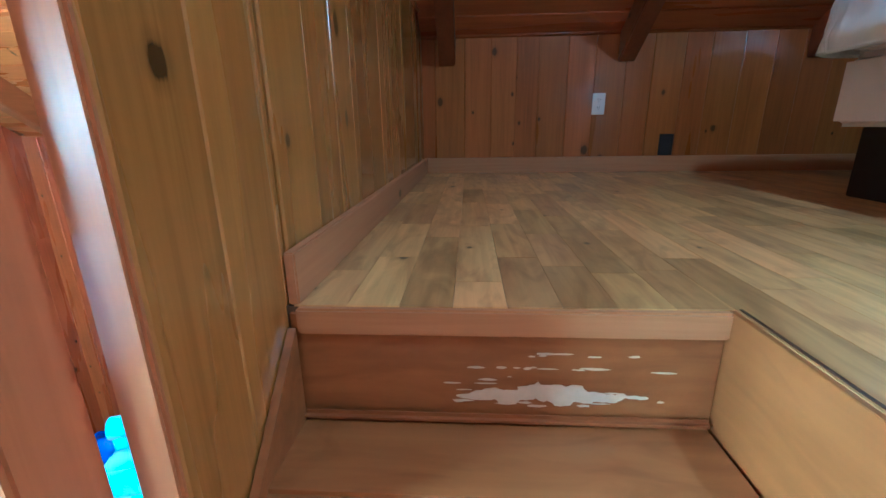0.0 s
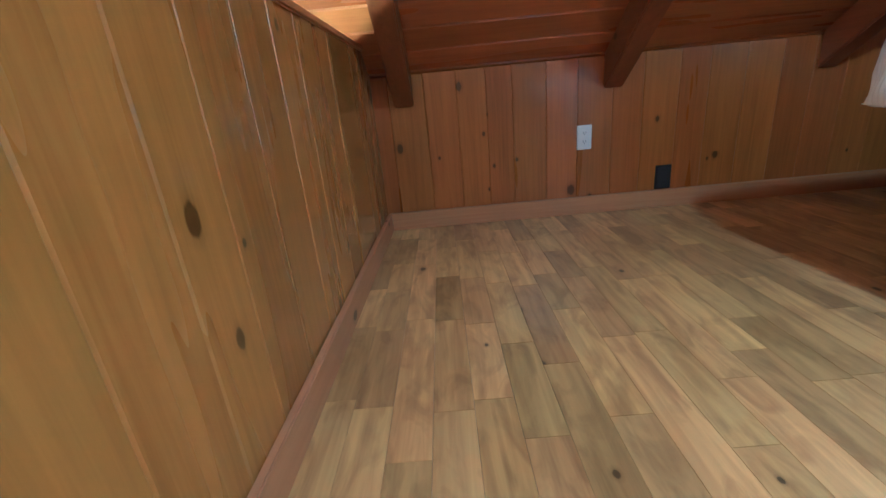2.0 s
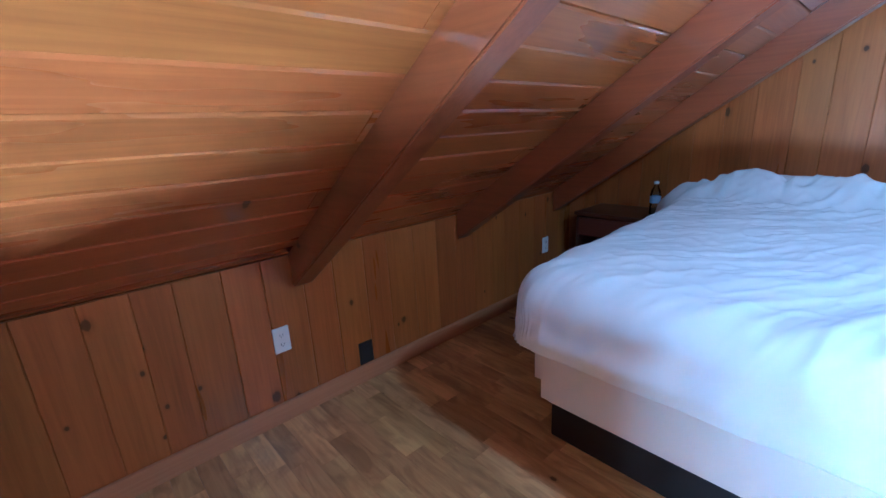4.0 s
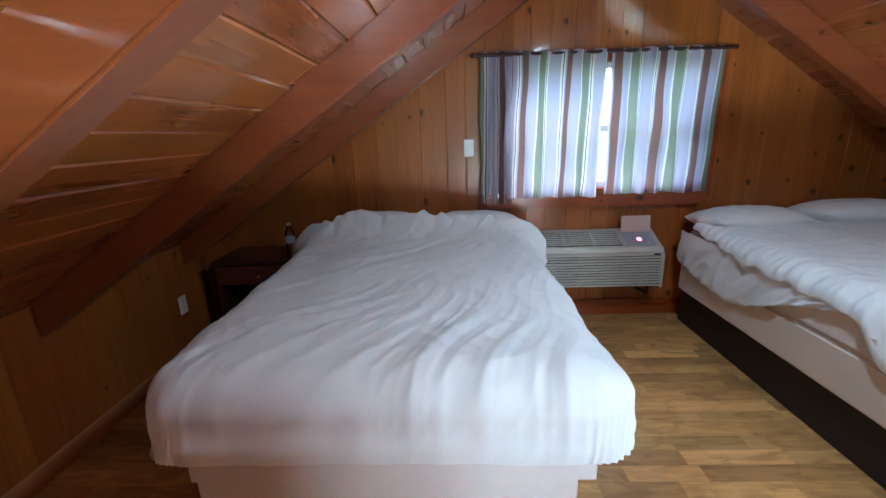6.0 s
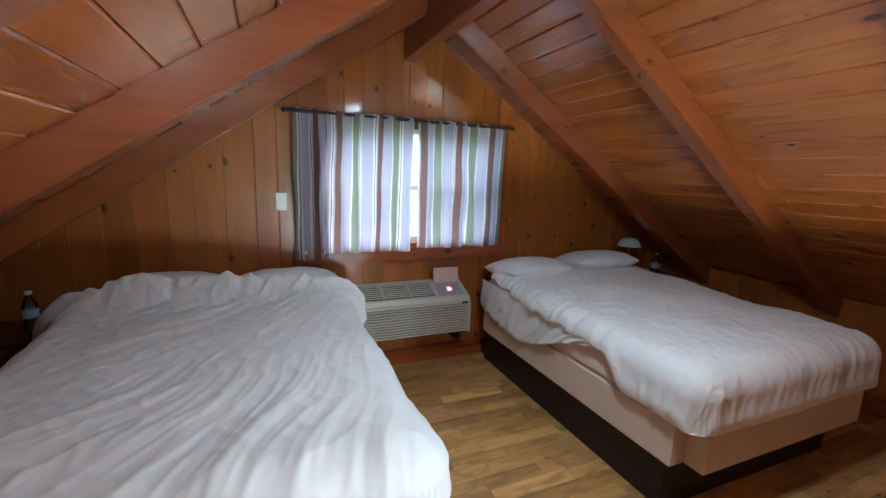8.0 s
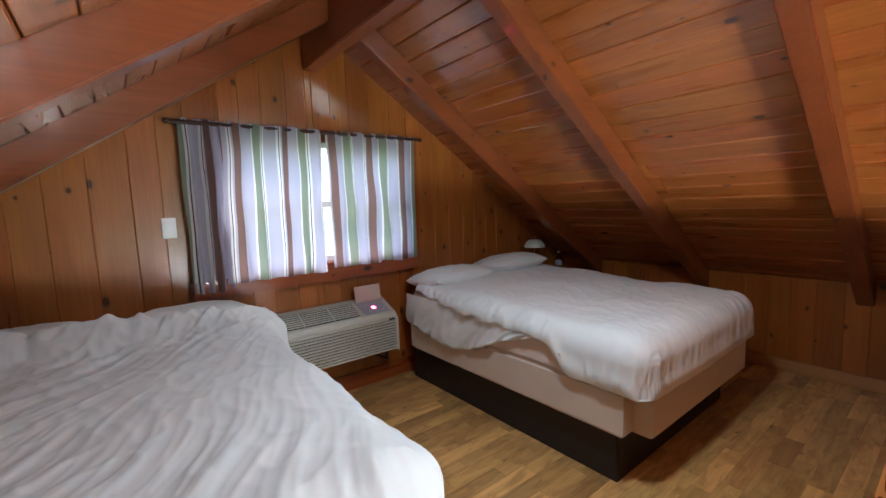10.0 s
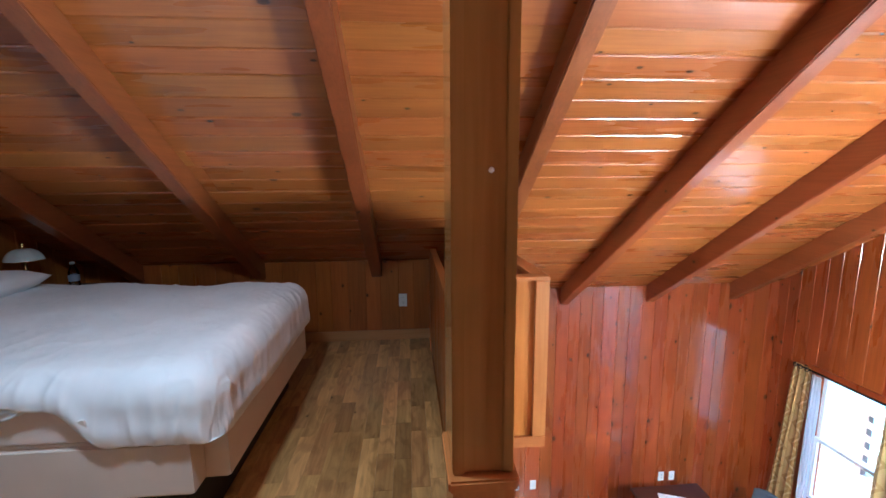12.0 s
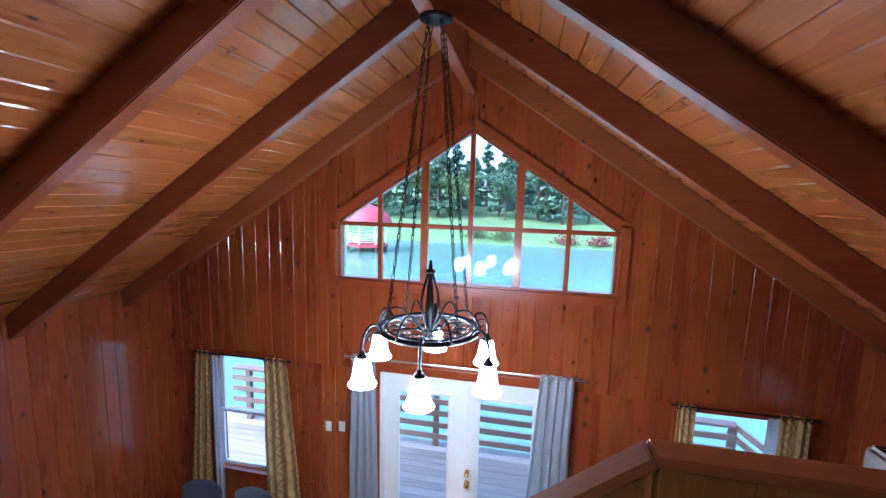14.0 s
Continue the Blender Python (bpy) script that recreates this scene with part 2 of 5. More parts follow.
ac_dark = plain("ac_vent_dark", (0.02, 0.02, 0.02), 0.6)
white_box = fabric("white_box_cloth", (0.74, 0.70, 0.68), 0.0)
linen = fabric("linen", (0.79, 0.815, 0.825), 0.0)
box_cloth = fabric("box_cloth", (0.66, 0.57, 0.48), 0.0)
sheet_cloth = fabric("sheet_cloth", (0.72, 0.65, 0.59), 0.0)
white_paint = plain("white_paint", (0.80, 0.79, 0.77), 0.4, vary=0.04, bump=0.03)
iron = plain("iron", (0.014, 0.012, 0.012), 0.4, metal=0.7, vary=0.3)
brass = plain("brass", (0.70, 0.46, 0.16), 0.25, metal=1.0)
steel = plain("steel", (0.55, 0.54, 0.52), 0.3, metal=1.0)
pane = glass_mat("pane")
tan_boards = plain("tan_boards", (0.34, 0.16, 0.07), 0.5)


# ---- building blocks ----
def link(name, bm, material, parent=None, label="", smooth=False):
    me = bpy.data.meshes.new(name)
    bm.normal_update()
    bm.to_mesh(me)
    bm.free()
    me.materials.append(material)
    if smooth:
        for p in me.polygons:
            p.use_smooth = True
    ob = new(name, me)
    if parent is not None:
        ob.parent = parent
    if label:
        ob["label"] = label
    return ob


def part(name, bm, material, parent, label="", smooth=False):
    return link(name, bm, material, parent, label, smooth)


def thing(name, label, category, at=(0, 0, 0), group="", kind=""):
    e = new(name)
    e.empty_display_size = 0.1
    e.location = at
    return tagged(e, label, category, group, kind)


def box(bm, x0, x1, y0, y1, z0, z1, bevel=0.0, segs=2):
    vs = [bm.verts.new((x, y, z)) for x in (x0, x1) for y in (y0, y1) for z in (z0, z1)]
    idx = [(0, 1, 3, 2), (4, 6, 7, 5), (0, 4, 5, 1), (2, 3, 7, 6), (0, 2, 6, 4), (1, 5, 7, 3)]
    fs = [bm.faces.new([vs[i] for i in q]) for q in idx]
    if bevel:
        es = list({e for f in fs for e in f.edges})
        bmesh.ops.bevel(bm, geom=es, offset=bevel, segments=segs, affect="EDGES", clamp_overlap=True)
    return bm


def a_box(x0, x1, y0, y1, z0, z1, bevel=0.0, segs=2):
    return box(bmesh.new(), x0, x1, y0, y1, z0, z1, bevel, segs)


def tube(bm, pts, r, n=8, closed=False):
    pts = [Vector(p) for p in pts]
    rings = []
    m = len(pts)
    side = None
    for i, p in enumerate(pts):
        a = pts[(i - 1) % m] if closed or i else p
        b = pts[(i + 1) % m] if closed or i < m - 1 else p
        d = (b - a).normalized()
        if side is None:
            side = d.orthogonal().normalized()
        side = (side - d * side.dot(d)).normalized()
        up = d.cross(side)
        rad = r[i] if isinstance(r, (list, tuple)) else r
        rings.append([bm.verts.new(p + rad * (math.cos(2 * math.pi * k / n) * side + math.sin(2 * math.pi * k / n) * up)) for k in range(n)])
    for i in range(m if closed else m - 1):
        a, b = rings[i], rings[(i + 1) % m]
        for k in range(n):
            bm.faces.new((a[k], a[(k + 1) % n], b[(k + 1) % n], b[k]))
    if not closed:
        bm.faces.new(rings[0][::-1])
        bm.faces.new(rings[-1])
    return bm


def lathe(bm, profile, n=24, at=(0, 0, 0), close=False):
    rings = [[bm.verts.new((at[0] + r * math.cos(2 * math.pi * k / n), at[1] + r * math.sin(2 * math.pi * k / n), at[2] + z)) for k in range(n)] for r, z in profile]
    for a, b in zip(rings, rings[1:]):
        for k in range(n):
            bm.faces.new((a[k], a[(k + 1) % n], b[(k + 1) % n], b[k]))
    if close:
        bm.faces.new(rings[0][::-1])
        bm.faces.new(rings[-1])
    return bm


def at_plane(plane, u, v, d):
    """plane: (axis, place, side). u, v run along the wall and up; d is the depth into the room."""
    axis, place, side = plane
    return (place + side * d, u, v) if axis == "x" else (u, place + side * d, v)


def strip(bm, plane, a, b, la, lb, ha, hb, d0, d1, g=0.0):
    """One upright board from a to b, with its foot and head at both sides, from depth d0 to d1, its front edges chamfered by g."""
    back = [bm.verts.new(at_plane(plane, u, v, d0)) for u, v in ((a, la), (b, lb), (b, hb), (a, ha))]
    if g:
        edge = [bm.verts.new(at_plane(plane, u, v, d1 - g)) for u, v in ((a, la), (b, lb), (b, hb), (a, ha))]
        for i in range(4):
            j = (i + 1) % 4
            bm.faces.new((back[i], back[j], edge[j], edge[i]))
        bm.faces.new(back[::-1])
        back = edge
    front = [bm.verts.new(at_plane(plane, u, v, d1)) for u, v in ((a + g, la), (b - g, lb), (b - g, hb), (a + g, ha))]
    bm.faces.new(front)
    if not g:
        bm.faces.new(back[::-1])
    for i in range(4):
        j = (i + 1) % 4
        bm.faces.new((back[i], back[j], front[j], front[i]))


def spans(a, b, lo, hi, holes):
    """The pieces of a wall between a and b: (la, lb, ha, hb)."""
    e = 1e-4
    out = [(lo(a + e), lo(b - e), hi(a + e), hi(b - e))]
    for (h0, h1, hlo, hhi) in holes:
        if h0 <= a + e and h1 >= b - e:
            nxt = []
            for la, lb, ha, hb in out:
                nxt.append((la, lb, min(ha, hlo(a + e)), min(hb, hlo(b - e))))
                nxt.append((max(la, hhi(a + e)), max(lb, hhi(b - e)), ha, hb))
            out = nxt
    return [s for s in out if s[2] - s[0] > 0.004 and s[3] - s[1] > 0.004 or max(s[2] - s[0], s[3] - s[1]) > 0.03 and min(s[2] - s[0], s[3] - s[1]) > -0.02]


def lerp(a, b, t):
    return a + (b - a) * t


def const(v):
    return lambda u: v


def clad_wall(name, plane, u0, u1, lo, hi, holes, material, label, width=0.15, thick=0.12, breaks=(), seed=1, board=0.014, chamfer=0.0035):
    """A wall with a thick core, openings through it, and a facing of upright boards."""
    rng = random.Random(seed)
    cuts = sorted({u0, u1, *[u for h in holes for u in h[:2]], *breaks})
    cuts = [c for c in cuts if u0 <= c <= u1]
    core = bmesh.new()
    for a, b in zip(cuts, cuts[1:]):
        for la, lb, ha, hb in spans(a, b, lo, hi, holes):
            strip(core, plane, a, b, la, lb, ha, hb, -thick, 0.0)
    wall = link(name, core, material)
    tagged(wall, label, "wall", kind="structure")
    edges, u = [u0], u0
    while u < u1 - width * 0.5:
        u += width * rng.uniform(0.82, 1.18)
        edges.append(min(u, u1))
    edges[-1] = u1
    edges = sorted(set(edges) | set(cuts))
    for a, b in zip(edges, edges[1:]):
        if b - a < 0.012:
            continue
        for la, lb, ha, hb in spans(a, b, lo, hi, holes):
            bm = bmesh.new()
            strip(bm, plane, a, b, la, lb, max(ha, la), max(hb, lb), 0.002, board + rng.uniform(-0.0015, 0.0015), chamfer)
            part("board", bm, material, wall)
    return wall

# ---- structure ----
ROOF = lambda y: ceil_z(y) + 0.004
W_PLANE, E_PLANE = ("x", W_WALL, 1), ("x", E_WALL, -1)
GW_L, GW_R, GW_B, GW_APEX, GW_Y = -1.87, 0.93, 0.385, 1.935, -0.465


def gable_top(u):
    return GW_APEX - 0.667 * abs(u - GW_Y)


WEST_WINDOWS = [(-3.40, -2.70, const(-2.03), const(-0.615)), (1.62, 2.42, const(-2.03), const(-0.65))]
DOOR_HOLE = (-1.38, 0.45, const(GROUND - 0.01), const(-0.60))
SEAM = -0.595
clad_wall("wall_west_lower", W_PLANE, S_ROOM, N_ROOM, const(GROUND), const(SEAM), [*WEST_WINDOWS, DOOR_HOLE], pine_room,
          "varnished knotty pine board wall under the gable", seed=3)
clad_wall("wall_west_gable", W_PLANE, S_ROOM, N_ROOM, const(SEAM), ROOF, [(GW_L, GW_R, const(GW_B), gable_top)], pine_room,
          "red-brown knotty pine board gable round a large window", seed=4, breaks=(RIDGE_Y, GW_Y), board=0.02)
EAST_WINDOW = (-1.24, 0.07, const(0.945), const(1.79))
clad_wall("wall_east_gable", E_PLANE, S_ROOM, N_ROOM, const(-0.02), ROOF, [EAST_WINDOW], pine_loft,
          "knotty pine board gable wall behind the beds", seed=5, breaks=(RIDGE_Y,))
tagged(link("wall_east_ground", a_box(E_WALL, E_WALL + 0.12, S_ROOM, N_ROOM, GROUND, -0.025), tan_boards), "plain lower gable wall", "wall", kind="structure")
clad_wall("wall_north_knee", ("y", N_KNEE, -1), -0.47, E_WALL, const(0.0), const(ceil_z(N_KNEE)), [], pine_loft,
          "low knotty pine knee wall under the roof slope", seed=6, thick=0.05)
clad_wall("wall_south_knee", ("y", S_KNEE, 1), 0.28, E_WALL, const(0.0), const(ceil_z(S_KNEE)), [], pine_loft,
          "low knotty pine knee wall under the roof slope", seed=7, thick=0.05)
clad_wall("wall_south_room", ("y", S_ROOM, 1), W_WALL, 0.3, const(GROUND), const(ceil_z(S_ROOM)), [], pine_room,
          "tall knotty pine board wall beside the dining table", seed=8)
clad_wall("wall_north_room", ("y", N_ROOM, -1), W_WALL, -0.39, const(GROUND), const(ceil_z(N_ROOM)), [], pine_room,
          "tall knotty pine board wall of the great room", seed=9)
for nm, y0, y1 in (("wall_south_back", S_ROOM - 0.12, S_ROOM), ("wall_north_back", N_ROOM, N_ROOM + 0.12)):
    x0 = 0.3 if "south" in nm else -0.39
    tagged(link(nm, a_box(x0, E_WALL, y0, y1, GROUND, ceil_z(S_ROOM)), tan_boards), "plain wall under the loft", "wall", kind="structure")

# ground floor
ground_wood = wood("ground_wood", (0.20, 0.085, 0.03), (0.40, 0.20, 0.085), 1, rough=0.3, coat=0.3, knots=0.2, vary=0.5, islands=True)
bm = bmesh.new()
x = W_WALL
rng = random.Random(2)
while x < E_WALL:
    y = S_ROOM - rng.uniform(0, 1)
    while y < N_ROOM:
        ln = rng.uniform(0.9, 1.6)
        box(bm, x + 0.001, min(x + 0.119, E_WALL), max(y, S_ROOM) + 0.001, max(min(y + ln, N_ROOM), S_ROOM + 0.01) - 0.001, GROUND - 0.02, GROUND)
        y += ln
    x += 0.12
tagged(link("floor_ground", bm, ground_wood), "light brown wooden plank floor of the great room", "floor", kind="structure")

# loft floor slab with the stairwell cut out
bm = bmesh.new()
box(bm, -0.41, E_WALL, STAIR_N, N_KNEE + 0.5, -0.22, -0.0025)
box(bm, STAIR_E, E_WALL, S_KNEE - 0.5, STAIR_N - 0.001, -0.22, -0.0025)
loft_floor = tagged(link("floor_loft", bm, floor_under), "laminate plank floor in mixed tan and brown strips", "floor", kind="structure")

# roof: slab and board lining
for nm, s in (("roof_north", 1), ("roof_south", -1)):
    bm = bmesh.new()
    run = 3.75
    vs = []
    for xx in (W_WALL - 0.35, E_WALL + 0.35):
        for dy, dz in ((0, 0.02), (run, 0.02), (run, 0.22), (0, 0.22)):
            vs.append(bm.verts.new((xx, RIDGE_Y + s * dy, RIDGE_Z - SLOPE * dy + dz)))
    for q in ((0, 1, 2, 3), (7, 6, 5, 4), (0, 4, 5, 1), (1, 5, 6, 2), (2, 6, 7, 3), (3, 7, 4, 0)):
        bm.faces.new([vs[i] for i in q])
    tagged(link(nm, bm, tan_boards), "pitched roof above the board ceiling", "roof", kind="structure")
bm = bmesh.new()
rng = random.Random(12)
cosr = 1 / math.hypot(1, SLOPE)
for s in (1, -1):
    d = -0.065
    while d < 4.25:
        w = 0.1288
        cuts = [W_WALL]
        while cuts[-1] < E_WALL:
            cuts.append(cuts[-1] + rng.choice((1.95, 2.925, 3.9)) * rng.uniform(0.97, 1.0) if len(cuts) > 1 else W_WALL + rng.choice((0.6, 1.55, 2.5)))
        cuts[-1] = E_WALL
        lift = rng.uniform(-0.0015, 0.0015)
        for a, b in zip(cuts, cuts[1:]):
            rings = []
            for inset, depth in ((0.002, 0.017), (0.002, 0.0045), (0.0065, 0.0)):
                end = inset * 0.25
                rings.append([bm.verts.new((xx, RIDGE_Y + s * dd * cosr, RIDGE_Z + depth + (lift if depth < 0.01 else 0) - SLOPE * dd * cosr))
                              for xx, dd in ((a + end, d + inset), (b - end, d + inset), (b - end, d + w - inset), (a + end, d + w - inset))])
            for near, far in zip(rings, rings[1:]):
                for i in range(4):
                    j = (i + 1) % 4
                    q = (near[i], near[j], far[j], far[i])
                    bm.faces.new(q if s < 0 else q[::-1])
            bm.faces.new(rings[2] if s < 0 else rings[2][::-1])
        d += w
tagged(link("ceiling", bm, pine_ceiling), "sloping ceiling of varnished knotty pine boards", "ceiling", kind="structure")


def rafter(xc, s, reach, w=0.09, drop=0.155):
    bm = bmesh.new()
    vs = []
    for xx in (xc - w / 2, xc + w / 2):
        for dy, dz in ((0.03, 0.0), (reach, 0.0), (reach, -drop), (0.03, -drop)):
            vs.append(bm.verts.new((xx, RIDGE_Y + s * dy, RIDGE_Z - SLOPE * dy + dz)))
    fs = [bm.faces.new([vs[i] for i in q]) for q in ((0, 1, 2, 3), (7, 6, 5, 4), (0, 4, 5, 1), (1, 5, 6, 2), (2, 6, 7, 3), (3, 7, 4, 0))]
    es = [e for e in {e for f in fs for e in f.edges}]
    bmesh.ops.bevel(bm, geom=es, offset=0.006, segments=2, affect="EDGES")
    ob = link("rafter", bm, pine_rafter)
    tagged(ob, "stained pine rafter carrying the sloping board ceiling", "rafter", "roof rafters", "structure")


for k in range(-4, 3):
    xc = 0.74 + 0.975 * k
    for s in (1, -1):
        far = 3.46 if xc < -0.3 else (2.72 if s > 0 else 2.76)
        if xc < 0 and xc > -0.3 and s < 0:
            far = 3.46
        rafter(xc, s, far, drop=0.2 if xc < -0.3 else 0.155)
bm = a_box(W_WALL + 0.02, E_WALL - 0.02, RIDGE_Y - 0.045, RIDGE_Y + 0.045, 2.243, 2.56, 0.006)
tagged(link("ridge_beam", bm, pine_ridge), "stained pine ridge beam along the roof peak", "beam", kind="structure")

# parapet between the loft and the great room
PAR_TOP = 0.83
RAKE_Y = 0.316
PAR_END = 0.03
par_hi = lambda y: min(PAR_TOP, ceil_z(y) - 0.003, PAR_TOP - 0.772 * max(0.0, RAKE_Y - y))
clad_wall("wall_parapet", ("x", STAIR_W, 1), PAR_END, N_KNEE, lambda y: -0.75 if y < STAIR_N else -0.22, par_hi, [], pine_parapet,
          "chest-high knotty pine parapet beside the stair", seed=21, thick=0.022, breaks=(STAIR_N, RAKE_Y, 2.09), board=0.012)
clad_wall("wall_parapet_face", ("x", STAIR_W - 0.022, -1), PAR_END, N_ROOM, const(-0.25), par_hi, [], pine_room,
          "knotty pine outer face of the parapet over the great room", seed=22, thick=0.001, breaks=(RAKE_Y, 2.09), board=0.012)
cap = bmesh.new()
box(cap, STAIR_W - 0.045, STAIR_W + 0.022, RAKE_Y - 0.004, 2.10, PAR_TOP, PAR_TOP + 0.022, 0.004)
tagged(link("trim_parapet_cap", cap, pine_edge_y), "worn light pine cap board on the parapet", "trim", kind="structure")
bm = a_box(STAIR_W - 0.045, STAIR_W + 0.022, -0.392, 0.0, 0.0, 0.022, 0.004)
tagged(link("trim_parapet_rake", bm, pine_edge_y), "worn light pine cap sloping down with the stair", "trim", kind="structure").matrix_basis = Matrix.Translation((0, RAKE_Y + 0.004, PAR_TOP)) @ Matrix.Rotation(math.atan(0.772), 4, "X")
tagged(link("trim_parapet_end", a_box(STAIR_W - 0.035, STAIR_W + 0.013, PAR_END - 0.012, PAR_END, -1.3, PAR_TOP - 0.25, 0.004), pine_trim_z),
       "worn light pine end board of the parapet", "trim", kind="structure")

# guard on the far side of the stairwell, with the tall post on its cap
GUARD_W, GUARD_E = 0.25, 0.272
guard_hi = lambda y: min(PAR_TOP, ceil_z(y) - 0.003)
clad_wall("wall_guard", ("x", GUARD_E, 1), S_KNEE, -0.476, const(-0.012), guard_hi, [], pine_loft,
          "chest-high knotty pine guard wall beside the stairwell", seed=23, thick=0.022, breaks=(-2.98,), board=0.012)
bm = a_box(GUARD_W - 0.003, GUARD_E + 0.02, -2.95, -0.85, PAR_TOP, PAR_TOP + 0.022, 0.004)
box(bm, 0.2705, 0.292, -0.849, -0.4795, PAR_TOP, PAR_TOP + 0.022)
box(bm, 0.27, 0.395, -0.479, -0.322, PAR_TOP, PAR_TOP + 0.022, 0.004)
tagged(link("trim_guard_cap", bm, pine_edge_y), "light pine cap board on the guard wall", "trim", kind="structure")
tagged(link("trim_guard_end", a_box(0.276, 0.386, -0.475, -0.334, -0.012, PAR_TOP, 0.003), pine_edge_z), "light pine end board of the guard wall", "trim", kind="structure")
bm = a_box(0.278, 0.386, -0.475, -0.345, PAR_TOP + 0.022, 2.46, 0.004)
post = tagged(link("post", bm, post_wood), "glossy brown wooden post from the guard wall to the ridge", "post", kind="structure")
for x0 in (0.2785, 0.3655):
    part("bead", a_box(x0, x0 + 0.02, -0.347, -0.341, PAR_TOP + 0.022, 2.46, 0.002), post_wood, post)
part("plug", lathe(bmesh.new(), [(0.0, 0.0), (0.0045, 0.0), (0.0045, 0.003), (0.0, 0.004)], 12), white_plastic, post).matrix_basis = pose(0.322, -0.345, 1.378, -90)

# boxed bulkhead over the stair
BULK_W, BULK_N, BULK_B, BULK_T = -0.20, -1.65, 0.035, 0.885
bulk_hi = lambda y: min(BULK_T, ceil_z(y) - 0.003)
clad_wall("wall_bulkhead", ("y", BULK_N, 1), BULK_W, GUARD_W, const(BULK_B), const(BULK_T), [], pine_bulk,
          "orange pine boards on the boxed bulkhead over the stair", seed=24, thick=0.03, board=0.012, width=0.15)
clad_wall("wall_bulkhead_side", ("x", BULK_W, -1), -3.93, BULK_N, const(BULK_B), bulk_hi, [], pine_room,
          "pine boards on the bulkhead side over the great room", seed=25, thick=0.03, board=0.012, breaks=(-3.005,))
tagged(link("bulkhead_floor", a_box(BULK_W, GUARD_W, S_ROOM, BULK_N, BULK_B - 0.02, BULK_B), tan_boards), "board underside of the bulkhead", "trim", kind="structure")
for nm, b in (("trim_bulkhead_cap", (BULK_W - 0.03, GUARD_W, BULK_N - 0.05, BULK_N + 0.03, BULK_T, BULK_T + 0.022)),
              ("trim_bulkhead_foot", (BULK_W - 0.025, GUARD_W, BULK_N + 0.012, BULK_N + 0.032, BULK_B - 0.03, BULK_B + 0.03)),
              ("trim_bulkhead_edge", (BULK_W - 0.025, BULK_W + 0.045, BULK_N + 0.0125, BULK_N + 0.034, BULK_B + 0.03, BULK_T)),
              ("trim_bulkhead_side_cap", (BULK_W - 0.03, BULK_W + 0.05, -2.95, BULK_N - 0.05, BULK_T, BULK_T + 0.022))):
    tagged(link(nm, a_box(*b, 0.003), pine_edge_z if "edge" in nm else (pine_edge_y if "side" in nm else pine_edge_x)), "orange pine edging of the bulkhead", "trim", kind="structure")

# baseboards
for nm, b, mt in (("baseboard_north", (-0.372, E_WALL - 0.015, N_KNEE - 0.034, N_KNEE - 0.015, -0.001, 0.088), pine_trim_x),
                  ("baseboard_parapet", (STAIR_W + 0.013, STAIR_W + 0.032, STAIR_N - 0.0, N_KNEE - 0.034, -0.001, 0.088), pine_trim_y),
                  ("baseboard_south", (GUARD_E + 0.013, E_WALL - 0.015, S_KNEE + 0.015, S_KNEE + 0.034, -0.001, 0.088), pine_trim_x),
                  ("baseboard_east", (E_WALL - 0.036, E_WALL - 0.016, S_KNEE + 0.04, N_KNEE - 0.04, -0.001, 0.12), pine_case_y)):
    tagged(link(nm, a_box(*b, 0.003), mt), "pale pine baseboard along the loft wall", "baseboard", kind="structure")

skewed = Matrix.Translation((STAIR_W, N_KNEE, 0)) @ Matrix.Rotation(-SKEW / 1.94, 4, "Z") @ Matrix.Translation((-STAIR_W, -N_KNEE, 0))
for nm in ("wall_parapet", "wall_parapet_face", "trim_parapet_cap", "trim_parapet_rake", "trim_parapet_end", "baseboard_parapet"):
    bpy.data.objects[nm].matrix_basis = skewed @ bpy.data.objects[nm].matrix_basis

# ---- stair ----
stair = thing("staircase", "worn orange-brown painted wooden stair up to the loft", "staircase", kind="structure")
RISE, GOING = 0.207, 0.148
for i in range(1, int(-GROUND / RISE) + 1):
    z = -RISE * i
    yf = STAIR_N - GOING * (i - 1)
    part("riser", a_box(STAIR_W - SKEW + 0.014, STAIR_E - 0.016, yf - 0.004, yf + 0.018, z, z + RISE - 0.012 if i == 1 else z + RISE - 0.03, 0.002), stair_paint, stair)
    part("tread", a_box(STAIR_W - SKEW + 0.014, STAIR_E - 0.016, yf - GOING - 0.02, yf - 0.005, z - 0.03, z, 0.008), stair_paint, stair)
part("nosing", a_box(STAIR_W - SKEW + 0.027, STAIR_E - 0.012, STAIR_N - 0.012, STAIR_N + 0.012, -0.047, -0.002, 0.004), pine_trim_x, stair, "pale pine nosing strip under the floor edge")
part("cove", a_box(STAIR_W - SKEW + 0.014, STAIR_E - 0.016, STAIR_N - 0.02, STAIR_N - 0.004, -RISE, -RISE + 0.018, 0.007), stair_paint, stair)


def raked(x0, x1, y_top, z_top, depth, y_end, k=RISE / GOING):
    """A board that follows the pitch of the stair."""
    bm = bmesh.new()
    z_end = z_top - k * (y_top - y_end)
    vs = [bm.verts.new(p) for x in (x0, x1) for p in ((x, y_top, z_top), (x, y_end, z_end), (x, y_end, z_end - depth), (x, y_top, z_top - depth))]
    for q in ((0, 1, 2, 3), (7, 6, 5, 4), (0, 4, 5, 1), (1, 5, 6, 2), (2, 6, 7, 3), (3, 7, 4, 0)):
        bm.faces.new([vs[i] for i in q])
    return bm


